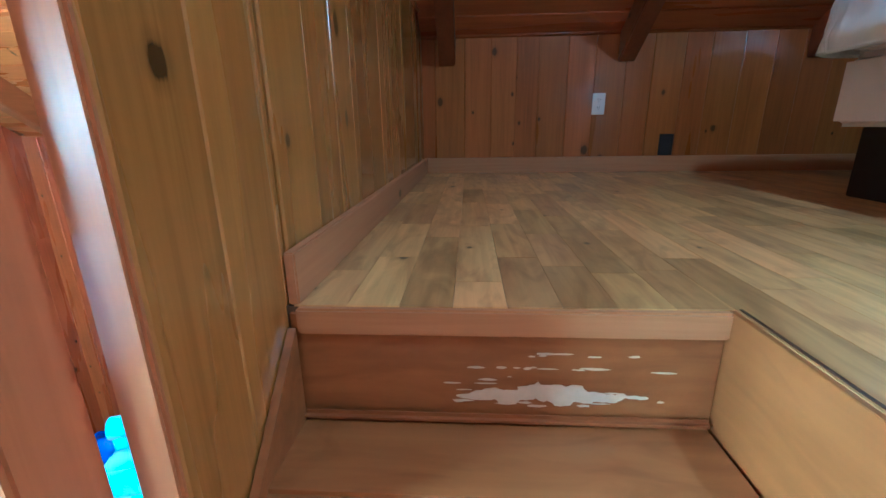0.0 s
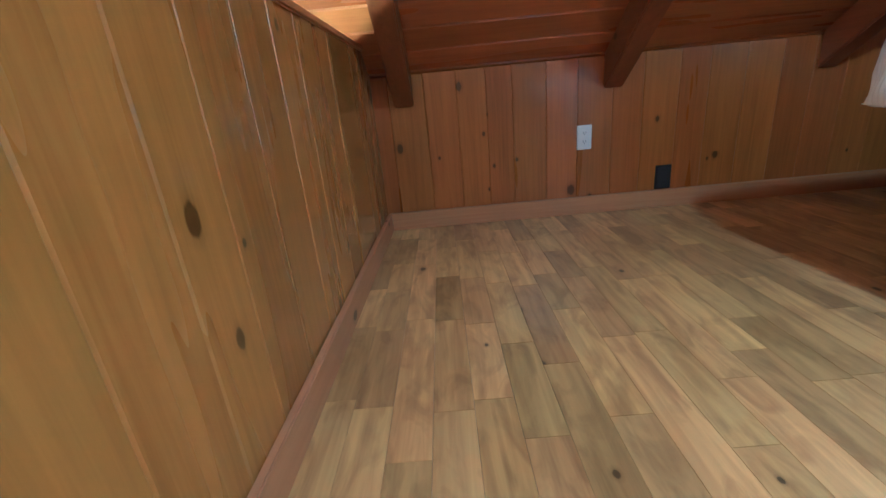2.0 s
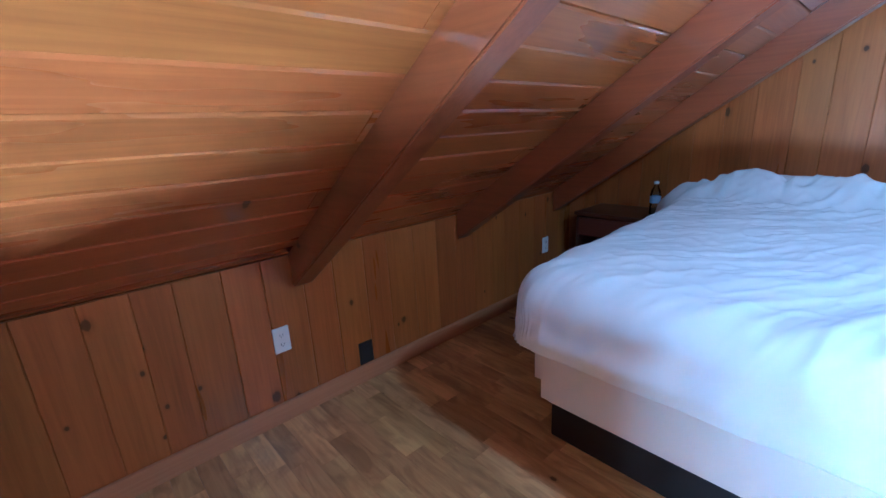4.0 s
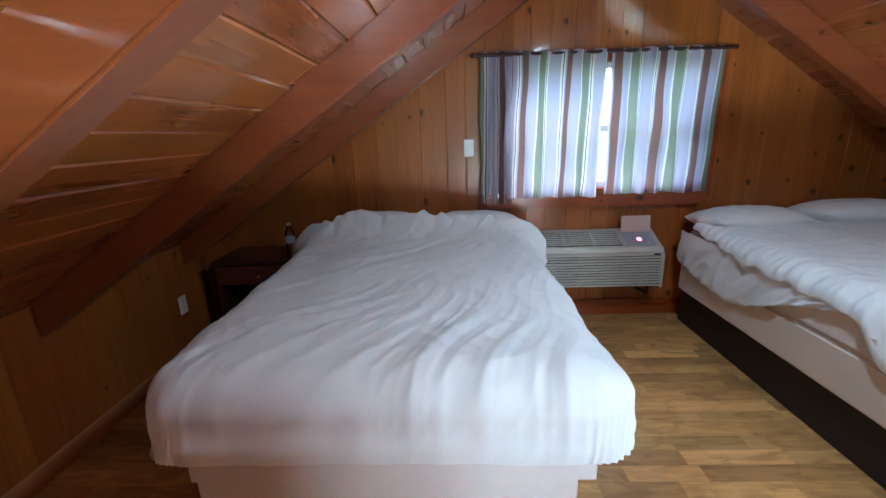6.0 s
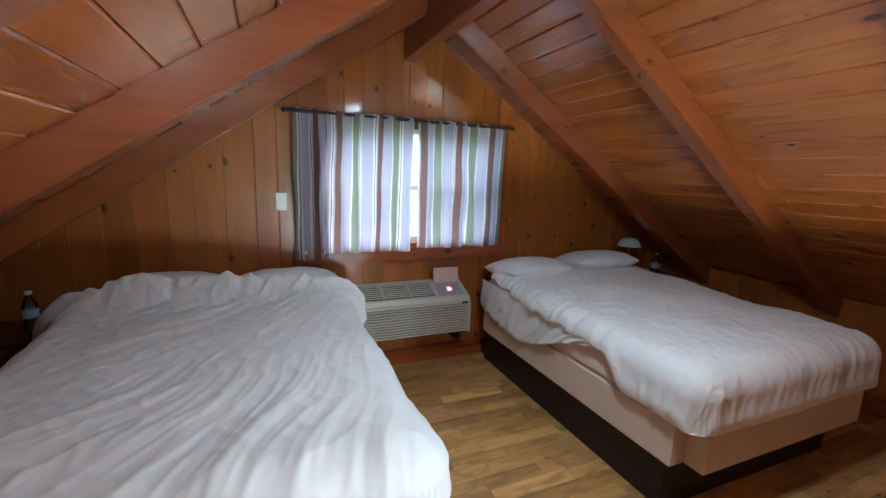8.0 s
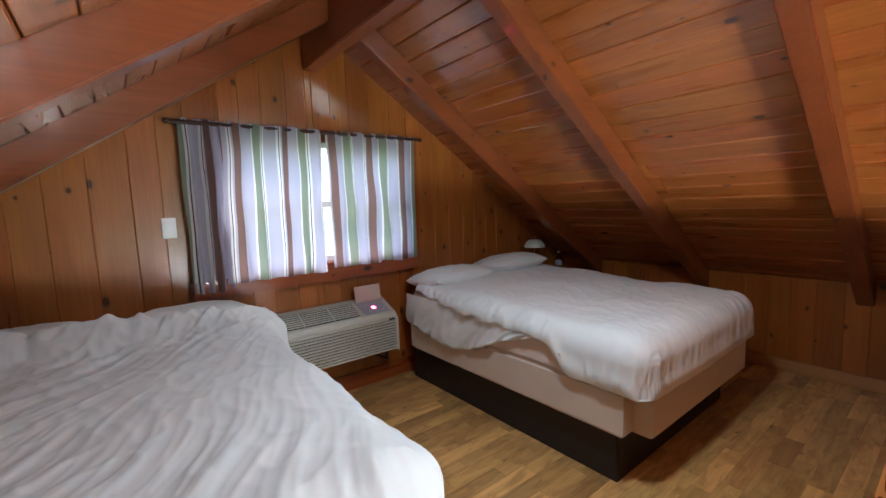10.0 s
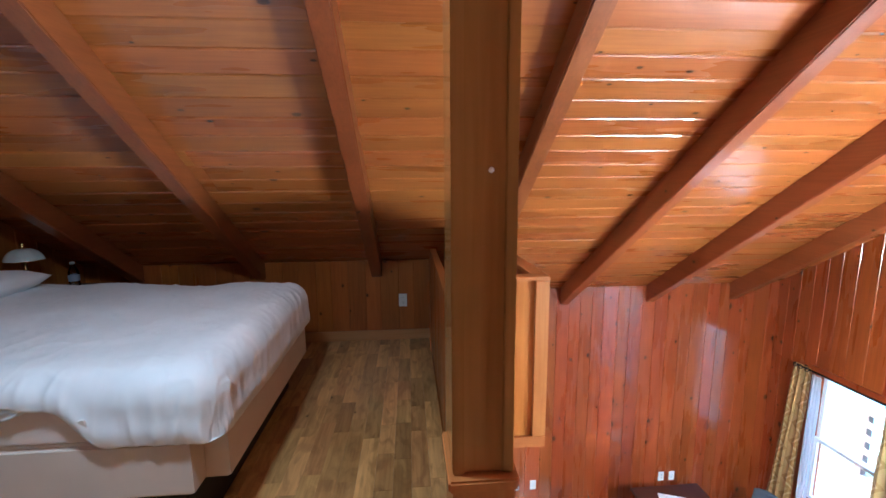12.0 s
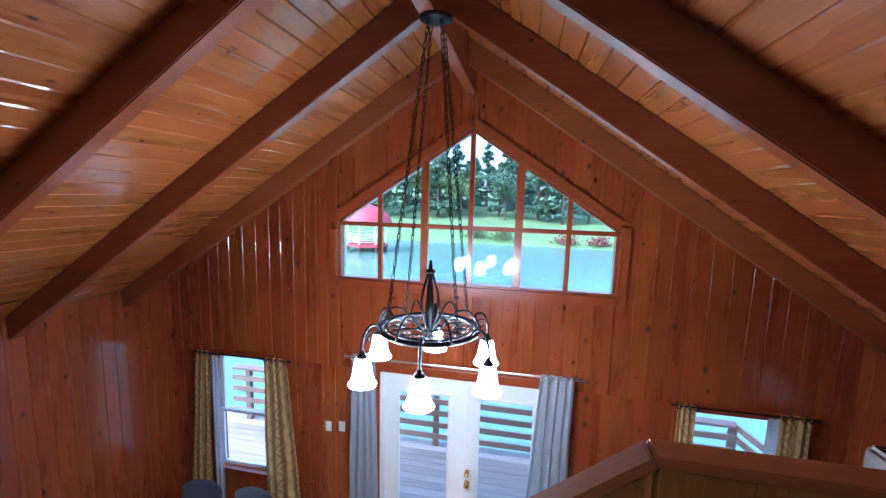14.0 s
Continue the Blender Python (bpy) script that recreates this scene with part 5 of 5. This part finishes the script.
water_bottle(2.86, 1.60, 0.60)
water_bottle(2.84, -2.80, 0.62)
lampt = thing("table_lamp", "small brass table lamp with a pale glass petal shade", "lamp")
LX, LY, LZ = 2.95, -2.57, 0.62
bm = lathe(bmesh.new(), [(0.0, 0.0), (0.06, 0.0), (0.062, 0.012), (0.03, 0.03), (0.014, 0.06), (0.02, 0.10), (0.026, 0.13), (0.014, 0.17), (0.008, 0.2), (0.008, 0.30), (0.0, 0.30)], 20, (LX, LY, LZ))
part("stem", bm, brass, lampt, smooth=True)
petal = plain("milk_glass", (0.62, 0.72, 0.70), 0.15, vary=0.1, bump=0.0)
for k in range(8):
    a0, a1 = 2 * math.pi * k / 8, 2 * math.pi * (k + 1) / 8
    bm = bmesh.new()
    rows = []
    for q in range(7):
        th = q / 6 * 1.35
        r, z = 0.018 + 0.082 * math.sin(th), 0.345 - 0.075 * (1 - math.cos(th)) * 1.25
        rows.append([bm.verts.new((LX + (r + 0.006 * math.sin(math.pi * s / 4)) * math.cos(lerp(a0, a1, s / 4)), LY + (r + 0.006 * math.sin(math.pi * s / 4)) * math.sin(lerp(a0, a1, s / 4)), LZ + z)) for s in range(5)])
    for r0, r1 in zip(rows, rows[1:]):
        for s in range(4):
            bm.faces.new((r0[s], r0[s + 1], r1[s + 1], r1[s]))
    part("shade_panel", bm, petal, lampt, "pale green-white glass panel", True)
part("finial", lathe(bmesh.new(), [(0.0, 0.345), (0.018, 0.346), (0.02, 0.352), (0.006, 0.358), (0.011, 0.37), (0.004, 0.382), (0.0, 0.386)], 14, (LX, LY, LZ)), brass, lampt, smooth=True)

# ---- great room furniture ----
table = thing("dining_table", "dark brown wooden dining table against the pine wall", "table")
part("tabletop", a_box(-2.67, -1.90, -3.62, -2.10, GROUND + 0.72, GROUND + 0.755, 0.006), dark_wood, table)
for x in (-2.62, -2.01):
    for y in (-3.56, -2.22):
        part("leg", a_box(x, x + 0.06, y, y + 0.06, GROUND, GROUND + 0.72, 0.004), dark_wood, table)
part("apron", a_box(-2.60, -1.97, -3.54, -2.18, GROUND + 0.64, GROUND + 0.72), dark_wood, table)
chair_cloth = fabric("chair_cloth", (0.13, 0.15, 0.18), 0.0)


def dining_chair():
    t = thing("dining_chair", "grey upholstered dining chair with a curved back", "chair", group="chairs round the table")
    part("seat", a_box(-0.22, 0.22, -0.22, 0.22, 0.42, 0.50, 0.03, 3), chair_cloth, t, smooth=True)
    bm = bmesh.new()
    rows = []
    for i in range(13):
        u = i / 12 * 2 - 1
        row = []
        for j in range(9):
            v = j / 8
            row.append((0.23 * u, -0.235 - 0.06 * (1 - u * u) - 0.05 * v, 0.48 + v * (0.40 - 0.05 * u ** 4)))
        rows.append([bm.verts.new(p) for p in row])
    for i in range(12):
        for j in range(8):
            bm.faces.new((rows[i][j], rows[i + 1][j], rows[i + 1][j + 1], rows[i][j + 1]))
    bmesh.ops.solidify(bm, geom=bm.faces[:], thickness=0.05)
    part("backrest", bm, chair_cloth, t, smooth=True)
    for x in (-0.19, 0.16):
        for y in (-0.2, 0.17):
            part("leg", a_box(x, x + 0.03, y, y + 0.03, 0.0, 0.43, 0.003), dark_wood, t)
    return t


chair = dining_chair()
chair.matrix_basis = pose(-2.88, -3.15, GROUND, 0, 0, -86)
for x, y, r in ((-2.90, -2.58, -93), (-1.66, -3.3, 88), (-1.64, -2.55, 94)):
    copy_thing(chair, pose(x, y, GROUND, 0, 0, r))
sheet = thing("leaflet", "white printed leaflet lying on the table", "paper")
part("page", a_box(-0.11, 0.11, -0.14, 0.14, 0.0, 0.002), plain("paper_white", (0.80, 0.82, 0.84), 0.6, vary=0.03), sheet)
part("picture", lathe(bmesh.new(), [(0.0, 0.0026), (0.05, 0.0026), (0.05, 0.002)], 20), plain("print_blue", (0.25, 0.36, 0.52), 0.6), sheet, "round blue and yellow print")
part("picture", a_box(-0.045, -0.01, -0.02, 0.03, 0.0021, 0.0032), plain("print_yellow", (0.62, 0.58, 0.18), 0.6), sheet)
part("print_bar", a_box(0.03, 0.085, -0.11, -0.095, 0.0021, 0.0028), black_plastic, sheet)
sheet.matrix_basis = pose(-2.24, -3.36, GROUND + 0.755, 0, 0, 70)
vase = thing("green_bowl", "rounded green dish on the dining table", "bowl")
part("bowl", lathe(bmesh.new(), [(0.0, 0.0), (0.05, 0.0), (0.09, 0.04), (0.10, 0.08), (0.07, 0.12), (0.02, 0.135), (0.0, 0.137)], 24), plain("green_glaze", (0.12, 0.42, 0.20), 0.4), vase, smooth=True)
vase.matrix_basis = pose(-2.35, -2.72, GROUND + 0.755)

blue_cloth = fabric("blue_cloth", (0.16, 0.40, 0.50), 0.0)
arm_chair = thing("armchair", "pale blue upholstered armchair with rolled arms", "armchair")
part("base", a_box(-0.34, 0.34, -0.36, 0.36, 0.10, 0.32, 0.03, 3), blue_cloth, arm_chair, smooth=True)
part("seat_cushion", a_box(-0.26, 0.26, -0.28, 0.38, 0.32, 0.46, 0.05, 4), blue_cloth, arm_chair, smooth=True)
part("backrest", a_box(-0.34, 0.34, -0.44, -0.24, 0.25, 0.92, 0.07, 4), blue_cloth, arm_chair, smooth=True)
for s in (-1, 1):
    bm = a_box(*sorted((s * 0.26, s * 0.42)), -0.40, 0.38, 0.10, 0.56, 0.04, 3)
    tube(bm, [(s * 0.35, -0.4, 0.58), (s * 0.35, 0.39, 0.58)], 0.095, 16)
    part("arm", bm, blue_cloth, arm_chair, smooth=True)
    for y in (-0.33, 0.27):
        part("leg", lathe(bmesh.new(), [(0.0, 0.0), (0.018, 0.0), (0.03, 0.10), (0.0, 0.10)], 10, (s * 0.3, y, 0)), dark_wood, arm_chair)
arm_chair.matrix_basis = pose(-2.62, 2.25, GROUND, 0, 0, 110)
bag = bmesh.new()
bmesh.ops.create_icosphere(bag, subdivisions=4, radius=1.0)
for v in bag.verts:
    p = v.co.copy()
    k = 1 + 0.16 * noise.noise(p * 2.3) + 0.07 * noise.noise(p * 6.1)
    v.co = Vector((p.x * 0.24 * k, p.y * 0.20 * k, max(-0.23, p.z * 0.26 * k) + 0.23))
bagt = thing("bag", "crumpled dark blue plastic bag on the floor", "bag")
part("sack", bag, plain("blue_plastic", (0.02, 0.06, 0.30), 0.25, scale=12), bagt, smooth=True)
for s in (-1, 1):
    part("handle", tube(bmesh.new(), [(s * 0.06, 0.08 * math.cos(t / 8 * math.pi), 0.44 + 0.1 * math.sin(t / 8 * math.pi)) for t in range(9)], 0.012, 6), bpy.data.materials["blue_plastic"], bagt)
bagt.matrix_basis = pose(-3.28, 2.42, GROUND)

mini = thing("wall_air_conditioner", "white rounded air conditioner high on the pine wall", "air conditioner")
part("body", a_box(-3.28, -2.48, N_ROOM - 0.24, N_ROOM - 0.016, -0.82, -0.53, 0.04, 4), white_plastic, mini, smooth=True)
part("top_grille", a_box(-3.23, -2.53, N_ROOM - 0.2, N_ROOM - 0.04, -0.531, -0.526), ac_dark, mini)
part("outlet_flap", a_box(-3.23, -2.53, N_ROOM - 0.243, N_ROOM - 0.2, -0.80, -0.765, 0.004), white_plastic, mini)

# ---- outdoors ----
WATER = -4.1
deck_wood = wood("deck_wood", (0.16, 0.13, 0.11), (0.36, 0.31, 0.27), 1, rough=0.7, coat=0.0, knots=0.1, vary=0.3, islands=True)
rail_wood = wood("rail_wood", (0.13, 0.085, 0.07), (0.24, 0.16, 0.13), 1, rough=0.7, coat=0.0, knots=0.1, vary=0.2)
deck_x = -5.98
deck = bmesh.new()
xx = W_WALL - 0.14
while xx > deck_x:
    box(deck, xx - 0.138, xx, -5.2, 3.6, -2.84, -2.805)
    xx -= 0.144
tagged(link("deck_floor", deck, deck_wood), "weathered grey-brown wooden deck outside the doors", "deck", kind="structure")
rail = thing("deck_railing", "weathered wooden deck railing with horizontal boards", "railing")
for y in (-4.62, -2.9, -1.2, 0.5, 1.9, 3.12):
    part("post", a_box(deck_x, deck_x + 0.09, y - 0.045, y + 0.045, -2.805, -1.87, 0.004), rail_wood, rail)
for z in (-2.62, -2.42, -2.22, -2.02):
    part("rail", a_box(deck_x + 0.091, deck_x + 0.12, -4.9, 3.16, z - 0.045, z + 0.045, 0.003), rail_wood, rail)
part("top_rail", a_box(deck_x - 0.03, deck_x + 0.13, -4.9, 3.18, -1.87, -1.83, 0.004), rail_wood, rail)
for z in (-2.62, -2.42, -2.22, -2.02, -1.85):
    bm = a_box(0, 2.6, -0.015, 0.015, -0.045, 0.045, 0.003)
    part("rail", bm, rail_wood, rail).matrix_basis = Matrix.Translation((deck_x + 0.06, 3.12, z)) @ Matrix.Rotation(radians(28), 4, "Z") @ Matrix.Rotation(radians(12), 4, "Y")

grass = plain("grass", (0.13, 0.20, 0.07), 0.9, scale=3.0, vary=0.45, bump=0.3)
n = 90
bm = bmesh.new()


def land(x, y):
    d = -x
    if d < 4.5:
        base = -3.4
    elif d < 6.5:
        base = lerp(-3.4, -5.2, (d - 4.5) / 2)
    elif d < 42:
        base = -5.2
    elif d < 47:
        base = lerp(-5.2, -3.6, (d - 42) / 5)
    else:
        base = -3.6 + min(d - 47, 90) * 0.085
    if x > -12 and abs(y) > 30:
        base = -3.6
    return base + 0.25 * noise.noise((x * 0.06, y * 0.06, 3.0)) * (1 if d > 44 else 0.3)


xs = [-900, -600, -400, -280, -200, -150, -120, -100, -90, -82, -75, -70, -66, -62, -58, -55, -52, -50, -48, -47, -46, -45, -44, -43, -42, -40, -34, -26, -18, -13, -12, -11, -10, -9, -6.5, -5.5, -4.5, -2, 4, 20, 60, 150, 400, 900]
yv = [-900, -500, -300, -200, -140, -110, -90] + list(range(-76, 80, 4)) + [90, 110, 140, 200, 300, 500, 900]
gv = [[bm.verts.new((x, y, land(x, y))) for y in yv] for x in xs]
for i in range(len(xs) - 1):
    for j in range(len(yv) - 1):
        bm.faces.new((gv[i][j], gv[i + 1][j], gv[i + 1][j + 1], gv[i][j + 1]))
bmesh.ops.recalc_face_normals(bm, faces=bm.faces)
tagged(link("ground", bm, grass, smooth=True), "green lawn sloping up from the pond", "ground", kind="structure")
wm, nt, bs = node_mat("pond_water")
bs.inputs["Base Color"].default_value = (0.12, 0.20, 0.155, 1)
bs.inputs["Roughness"].default_value = 0.22
co = nt.nodes.new("ShaderNodeTexCoord")
mp = nt.nodes.new("ShaderNodeMapping")
mp.inputs["Scale"].default_value = (1.2, 0.5, 1)
nz = nt.nodes.new("ShaderNodeTexNoise")
nz.inputs["Scale"].default_value, nz.inputs["Detail"].default_value = 2.2, 4
bp = nt.nodes.new("ShaderNodeBump")
bp.inputs["Strength"].default_value, bp.inputs["Distance"].default_value = 0.35, 0.05
nt.links.new(co.outputs["Object"], mp.inputs[0])
nt.links.new(mp.outputs[0], nz.inputs[0])
nt.links.new(nz.outputs[0], bp.inputs["Height"])
nt.links.new(bp.outputs[0], bs.inputs["Normal"])
bm = bmesh.new()
bm.faces.new([bm.verts.new(p) for p in ((-4.6, -85, WATER), (-4.6, 85, WATER), (-47, 85, WATER), (-47, -85, WATER))])
tagged(link("water", bm, wm), "still green pond rippled by the wind", "water", kind="structure")

bark = plain("bark", (0.08, 0.055, 0.04), 0.9, scale=20)
leaf_mats = [plain("leaf_dark", (0.085, 0.14, 0.075), 0.8, scale=2, vary=0.5), plain("leaf_light", (0.12, 0.17, 0.06), 0.8, scale=2, vary=0.5), plain("needle", (0.075, 0.13, 0.095), 0.85, scale=2, vary=0.5)]


def tree(conifer, mt, seed, h):
    rng = random.Random(seed)
    t = thing("tree", "dark green conifer on the far bank" if conifer else "leafy green tree on the far bank", "tree", group="trees beyond the pond")
    lean = [rng.uniform(-0.2, 0.2) for _ in range(2)]
    bm = bmesh.new()
    tube(bm, [(lean[0] * q * q, lean[1] * q * q, h * q * (0.97 if conifer else 0.7)) for q in (0, 0.25, 0.5, 0.75, 1)], [h * 0.018, h * 0.015, h * 0.011, h * 0.007, 0.02], 8)
    limbs = []
    for k in range(40 if conifer else 14):
        q = rng.uniform(0.12, 0.97) if conifer else rng.uniform(0.3, 0.8)
        a = rng.uniform(0, 2 * math.pi)
        ln = (h * 0.24 * (1 - q) + 0.25) * rng.uniform(0.7, 1.15) if conifer else h * rng.uniform(0.16, 0.30)
        up = -0.12 * ln if conifer else ln * rng.uniform(0.3, 1.0)
        p0 = Vector((0, 0, h * q * (0.97 if conifer else 0.85)))
        p1 = p0 + Vector((math.cos(a) * ln, math.sin(a) * ln, up))
        limbs.append((p0, p1))
        tube(bm, [p0, (p0 + p1) / 2 + Vector((0, 0, 0.04 * ln)), p1], [h * 0.005, h * 0.0035, 0.01], 5)
    part("trunk", bm, bark, t)
    bm = bmesh.new()
    for p0, p1 in limbs:
        for _ in range(60 if conifer else 130):
            if conifer:
                c = p0.lerp(p1, rng.uniform(0.1, 1.08)) + Vector((rng.gauss(0, 0.12), rng.gauss(0, 0.12), rng.gauss(-0.05, 0.10))) * h * 0.1
                s = h * rng.uniform(0.018, 0.04)
            else:
                c = p0.lerp(p1, rng.uniform(0.5, 1.2)) + Vector((rng.gauss(0, 1), rng.gauss(0, 1), rng.gauss(0, 0.8))) * h * 0.06
                s = h * rng.uniform(0.016, 0.034)
            d1 = Vector((rng.gauss(0, 1), rng.gauss(0, 1), rng.gauss(0, 0.6))).normalized() * s
            d2 = Vector((rng.gauss(0, 1), rng.gauss(0, 1), rng.gauss(0, 1))).cross(d1).normalized() * s * 0.6
            vs = [bm.verts.new(c + w) for w in (d1, d2, -d1 * 0.8, -d2)]
            bm.faces.new(vs)
    part("crown", bm, mt, t)
    return t


rng = random.Random(77)
bases = [tree(True, leaf_mats[2], 1, 10.0), tree(False, leaf_mats[1], 2, 8.0), tree(True, leaf_mats[0], 3, 11.5), tree(False, leaf_mats[0], 4, 9.0)]
spots = []
for row, x0 in enumerate((-60, -66, -72, -80, -90)):
    for k in range(19):
        spots.append((x0 + rng.uniform(-3, 3), -40 + k * 4.2 + rng.uniform(-1.8, 1.8) + row * 1.5))
spots = [s for s in spots if not (-64 < s[0] and -9 < s[1] < -3 and rng.random() < 0.5)]
used = [False] * 4
for i, (x, y) in enumerate(spots):
    b = rng.choices((0, 1, 2, 3), (4, 1.5, 4, 1.5))[0]
    k = rng.uniform(0.75, 1.25)
    m = Matrix.Translation((x, y, land(x, y) - 0.1)) @ Matrix.Rotation(rng.uniform(0, 6.28), 4, "Z")
    if not used[b]:
        bases[b].matrix_basis = m
        used[b] = True
    else:
        c = copy_thing(bases[b], m)
        c.scale = (k, k, k)
# low bushes on the near bank of the lawn
for x, y, s, red in ((-46.5, 4.5, 1.0, 1), (-46.5, 8.0, 0.9, 1), (-47, -2.5, 1.2, 0), (-47.5, -5.5, 1.0, 0)):
    bm = bmesh.new()
    for _ in range(500):
        c = Vector((rng.gauss(0, 0.5), rng.gauss(0, 0.6), abs(rng.gauss(0, 0.45)))) * s
        d1 = Vector((rng.gauss(0, 1), rng.gauss(0, 1), rng.gauss(0, 1))).normalized() * 0.14
        d2 = d1.orthogonal().normalized() * 0.09
        bm.faces.new([bm.verts.new(c + w) for w in (d1, d2, -d1, -d2)])
    bush = link("bush", bm, plain("bush_red", (0.20, 0.08, 0.07), 0.8) if red else leaf_mats[1])
    bush.location = (x, y, land(x, y))
    tagged(bush, "reddish bush on the far bank" if red else "green bush on the far bank", "bush", "bushes on the bank")

# gazebo on the water
gz = thing("gazebo", "white-railed gazebo with a round red roof over the pond", "gazebo", at=(-36, -14.2, WATER))
roof_red = plain("roof_red", (0.42, 0.05, 0.06), 0.6)
part("platform", lathe(bmesh.new(), [(0.0, 0.5), (2.0, 0.5), (2.0, 0.75), (0.0, 0.75)], 8), roof_red, gz, "red painted platform")
for k in range(8):
    a = 2 * math.pi * k / 8
    c, s = 1.85 * math.cos(a), 1.85 * math.sin(a)
    part("post", a_box(c - 0.06, c + 0.06, s - 0.06, s + 0.06, 0.75, 2.7), white_paint, gz)
    part("pile", a_box(c - 0.08, c + 0.08, s - 0.08, s + 0.08, -1.2, 0.5), bark, gz)
    a2 = a + 2 * math.pi / 8
    c2, s2 = 1.85 * math.cos(a2), 1.85 * math.sin(a2)
    for z in (0.95, 1.15, 1.35, 1.6):
        part("rail", tube(bmesh.new(), [(c, s, z), (c2, s2, z)], 0.035, 6), white_paint, gz)
part("roof", lathe(bmesh.new(), [(2.3, 2.65), (2.25, 2.8), (1.9, 3.4), (1.3, 3.9), (0.6, 4.15), (0.0, 4.25)], 16), roof_red, gz, "domed red roof", True)

# ---- loft floor strips ----
ST_W = 0.086
LENGTHS = (0.26, 0.32, 0.38, 0.44, 0.52)
strip_mesh = {}
for ln in LENGTHS:
    bm = bmesh.new()
    e = 0.0005
    lowv = [bm.verts.new((x, y, -0.0024)) for x, y in ((0, 0), (ST_W, 0), (ST_W, ln), (0, ln))]
    top = [bm.verts.new((x, y, 0.0)) for x, y in ((e, e), (ST_W - e, e), (ST_W - e, ln - e), (e, ln - e))]
    bm.faces.new(top)
    for i in range(4):
        j = (i + 1) % 4
        bm.faces.new((lowv[i], lowv[j], top[j], top[i]))
    me = bpy.data.meshes.new("floor_strip")
    bm.to_mesh(me)
    bm.free()
    me.materials.append(laminate)
    strip_mesh[ln] = me
lam_rest = wood("laminate_rest", (0.28, 0.138, 0.040), (0.80, 0.50, 0.175), 1, rough=0.34, coat=0.2, knots=0.3, vary=0.55, fine=0.7, knot_size=0.14, blotch=0.48, islands=True)
rng = random.Random(31)
rest_v, rest_f, count = [], [], 0
col = 0
while STAIR_W - 0.005 + col * ST_W < E_WALL:
    x0 = STAIR_W - 0.005 + col * ST_W
    start = STAIR_N if x0 < STAIR_E - 0.01 else S_KNEE + 0.03
    y = start
    first = True
    while y < N_KNEE - 0.03:
        ln = rng.choice(LENGTHS)
        full = y + ln <= N_KNEE - 0.02 and x0 + ST_W <= E_WALL
        if first:
            ln2 = ln * rng.uniform(0.35, 1.0)
            first = False
            full = False
        else:
            ln2 = min(ln, N_KNEE - 0.02 - y)
        near = x0 < 1.15 and y > 0.2 or x0 < 1.6 and -1.1 < y < 0.2
        if full and near and count < 300:
            ob = new("floor_strip", strip_mesh[ln])
            ob.parent = loft_floor
            ob.location = (x0, y, 0)
            count += 1
            y += ln
        else:
            k = len(rest_v)
            e = 0.0005
            x1 = min(x0 + ST_W, E_WALL)
            rest_v += [(x0, y, -0.0024), (x1, y, -0.0024), (x1, y + ln2, -0.0024), (x0, y + ln2, -0.0024)]
            rest_v += [(x0 + e, y + e, 0), (x1 - e, y + e, 0), (x1 - e, y + ln2 - e, 0), (x0 + e, y + ln2 - e, 0)]
            rest_f += [(k + 4, k + 5, k + 6, k + 7)] + [(k + i, k + (i + 1) % 4, k + 4 + (i + 1) % 4, k + 4 + i) for i in range(4)]
            y += ln2
    if x0 < STAIR_E < x0 + ST_W + 0.001 and x0 < STAIR_E - 0.01:
        # the sliver beside the stairwell
        y = S_KNEE + 0.03
        while y < STAIR_N - 0.001:
            ln2 = min(rng.choice(LENGTHS), STAIR_N - y)
            k = len(rest_v)
            x1 = x0 + ST_W
            rest_v += [(STAIR_E, y, -0.0024), (x1, y, -0.0024), (x1, y + ln2, -0.0024), (STAIR_E, y + ln2, -0.0024)]
            rest_v += [(STAIR_E, y + e, 0), (x1 - e, y + e, 0), (x1 - e, y + ln2 - e, 0), (STAIR_E, y + ln2 - e, 0)]
            rest_f += [(k + 4, k + 5, k + 6, k + 7)] + [(k + i, k + (i + 1) % 4, k + 4 + (i + 1) % 4, k + 4 + i) for i in range(4)]
            y += ln2
    col += 1
me = bpy.data.meshes.new("floor_strips")
me.from_pydata(rest_v, [], rest_f)
me.materials.append(lam_rest)
ob = new("floor_strips", me)
ob.parent = loft_floor
tagged(ob, kind="stuff")
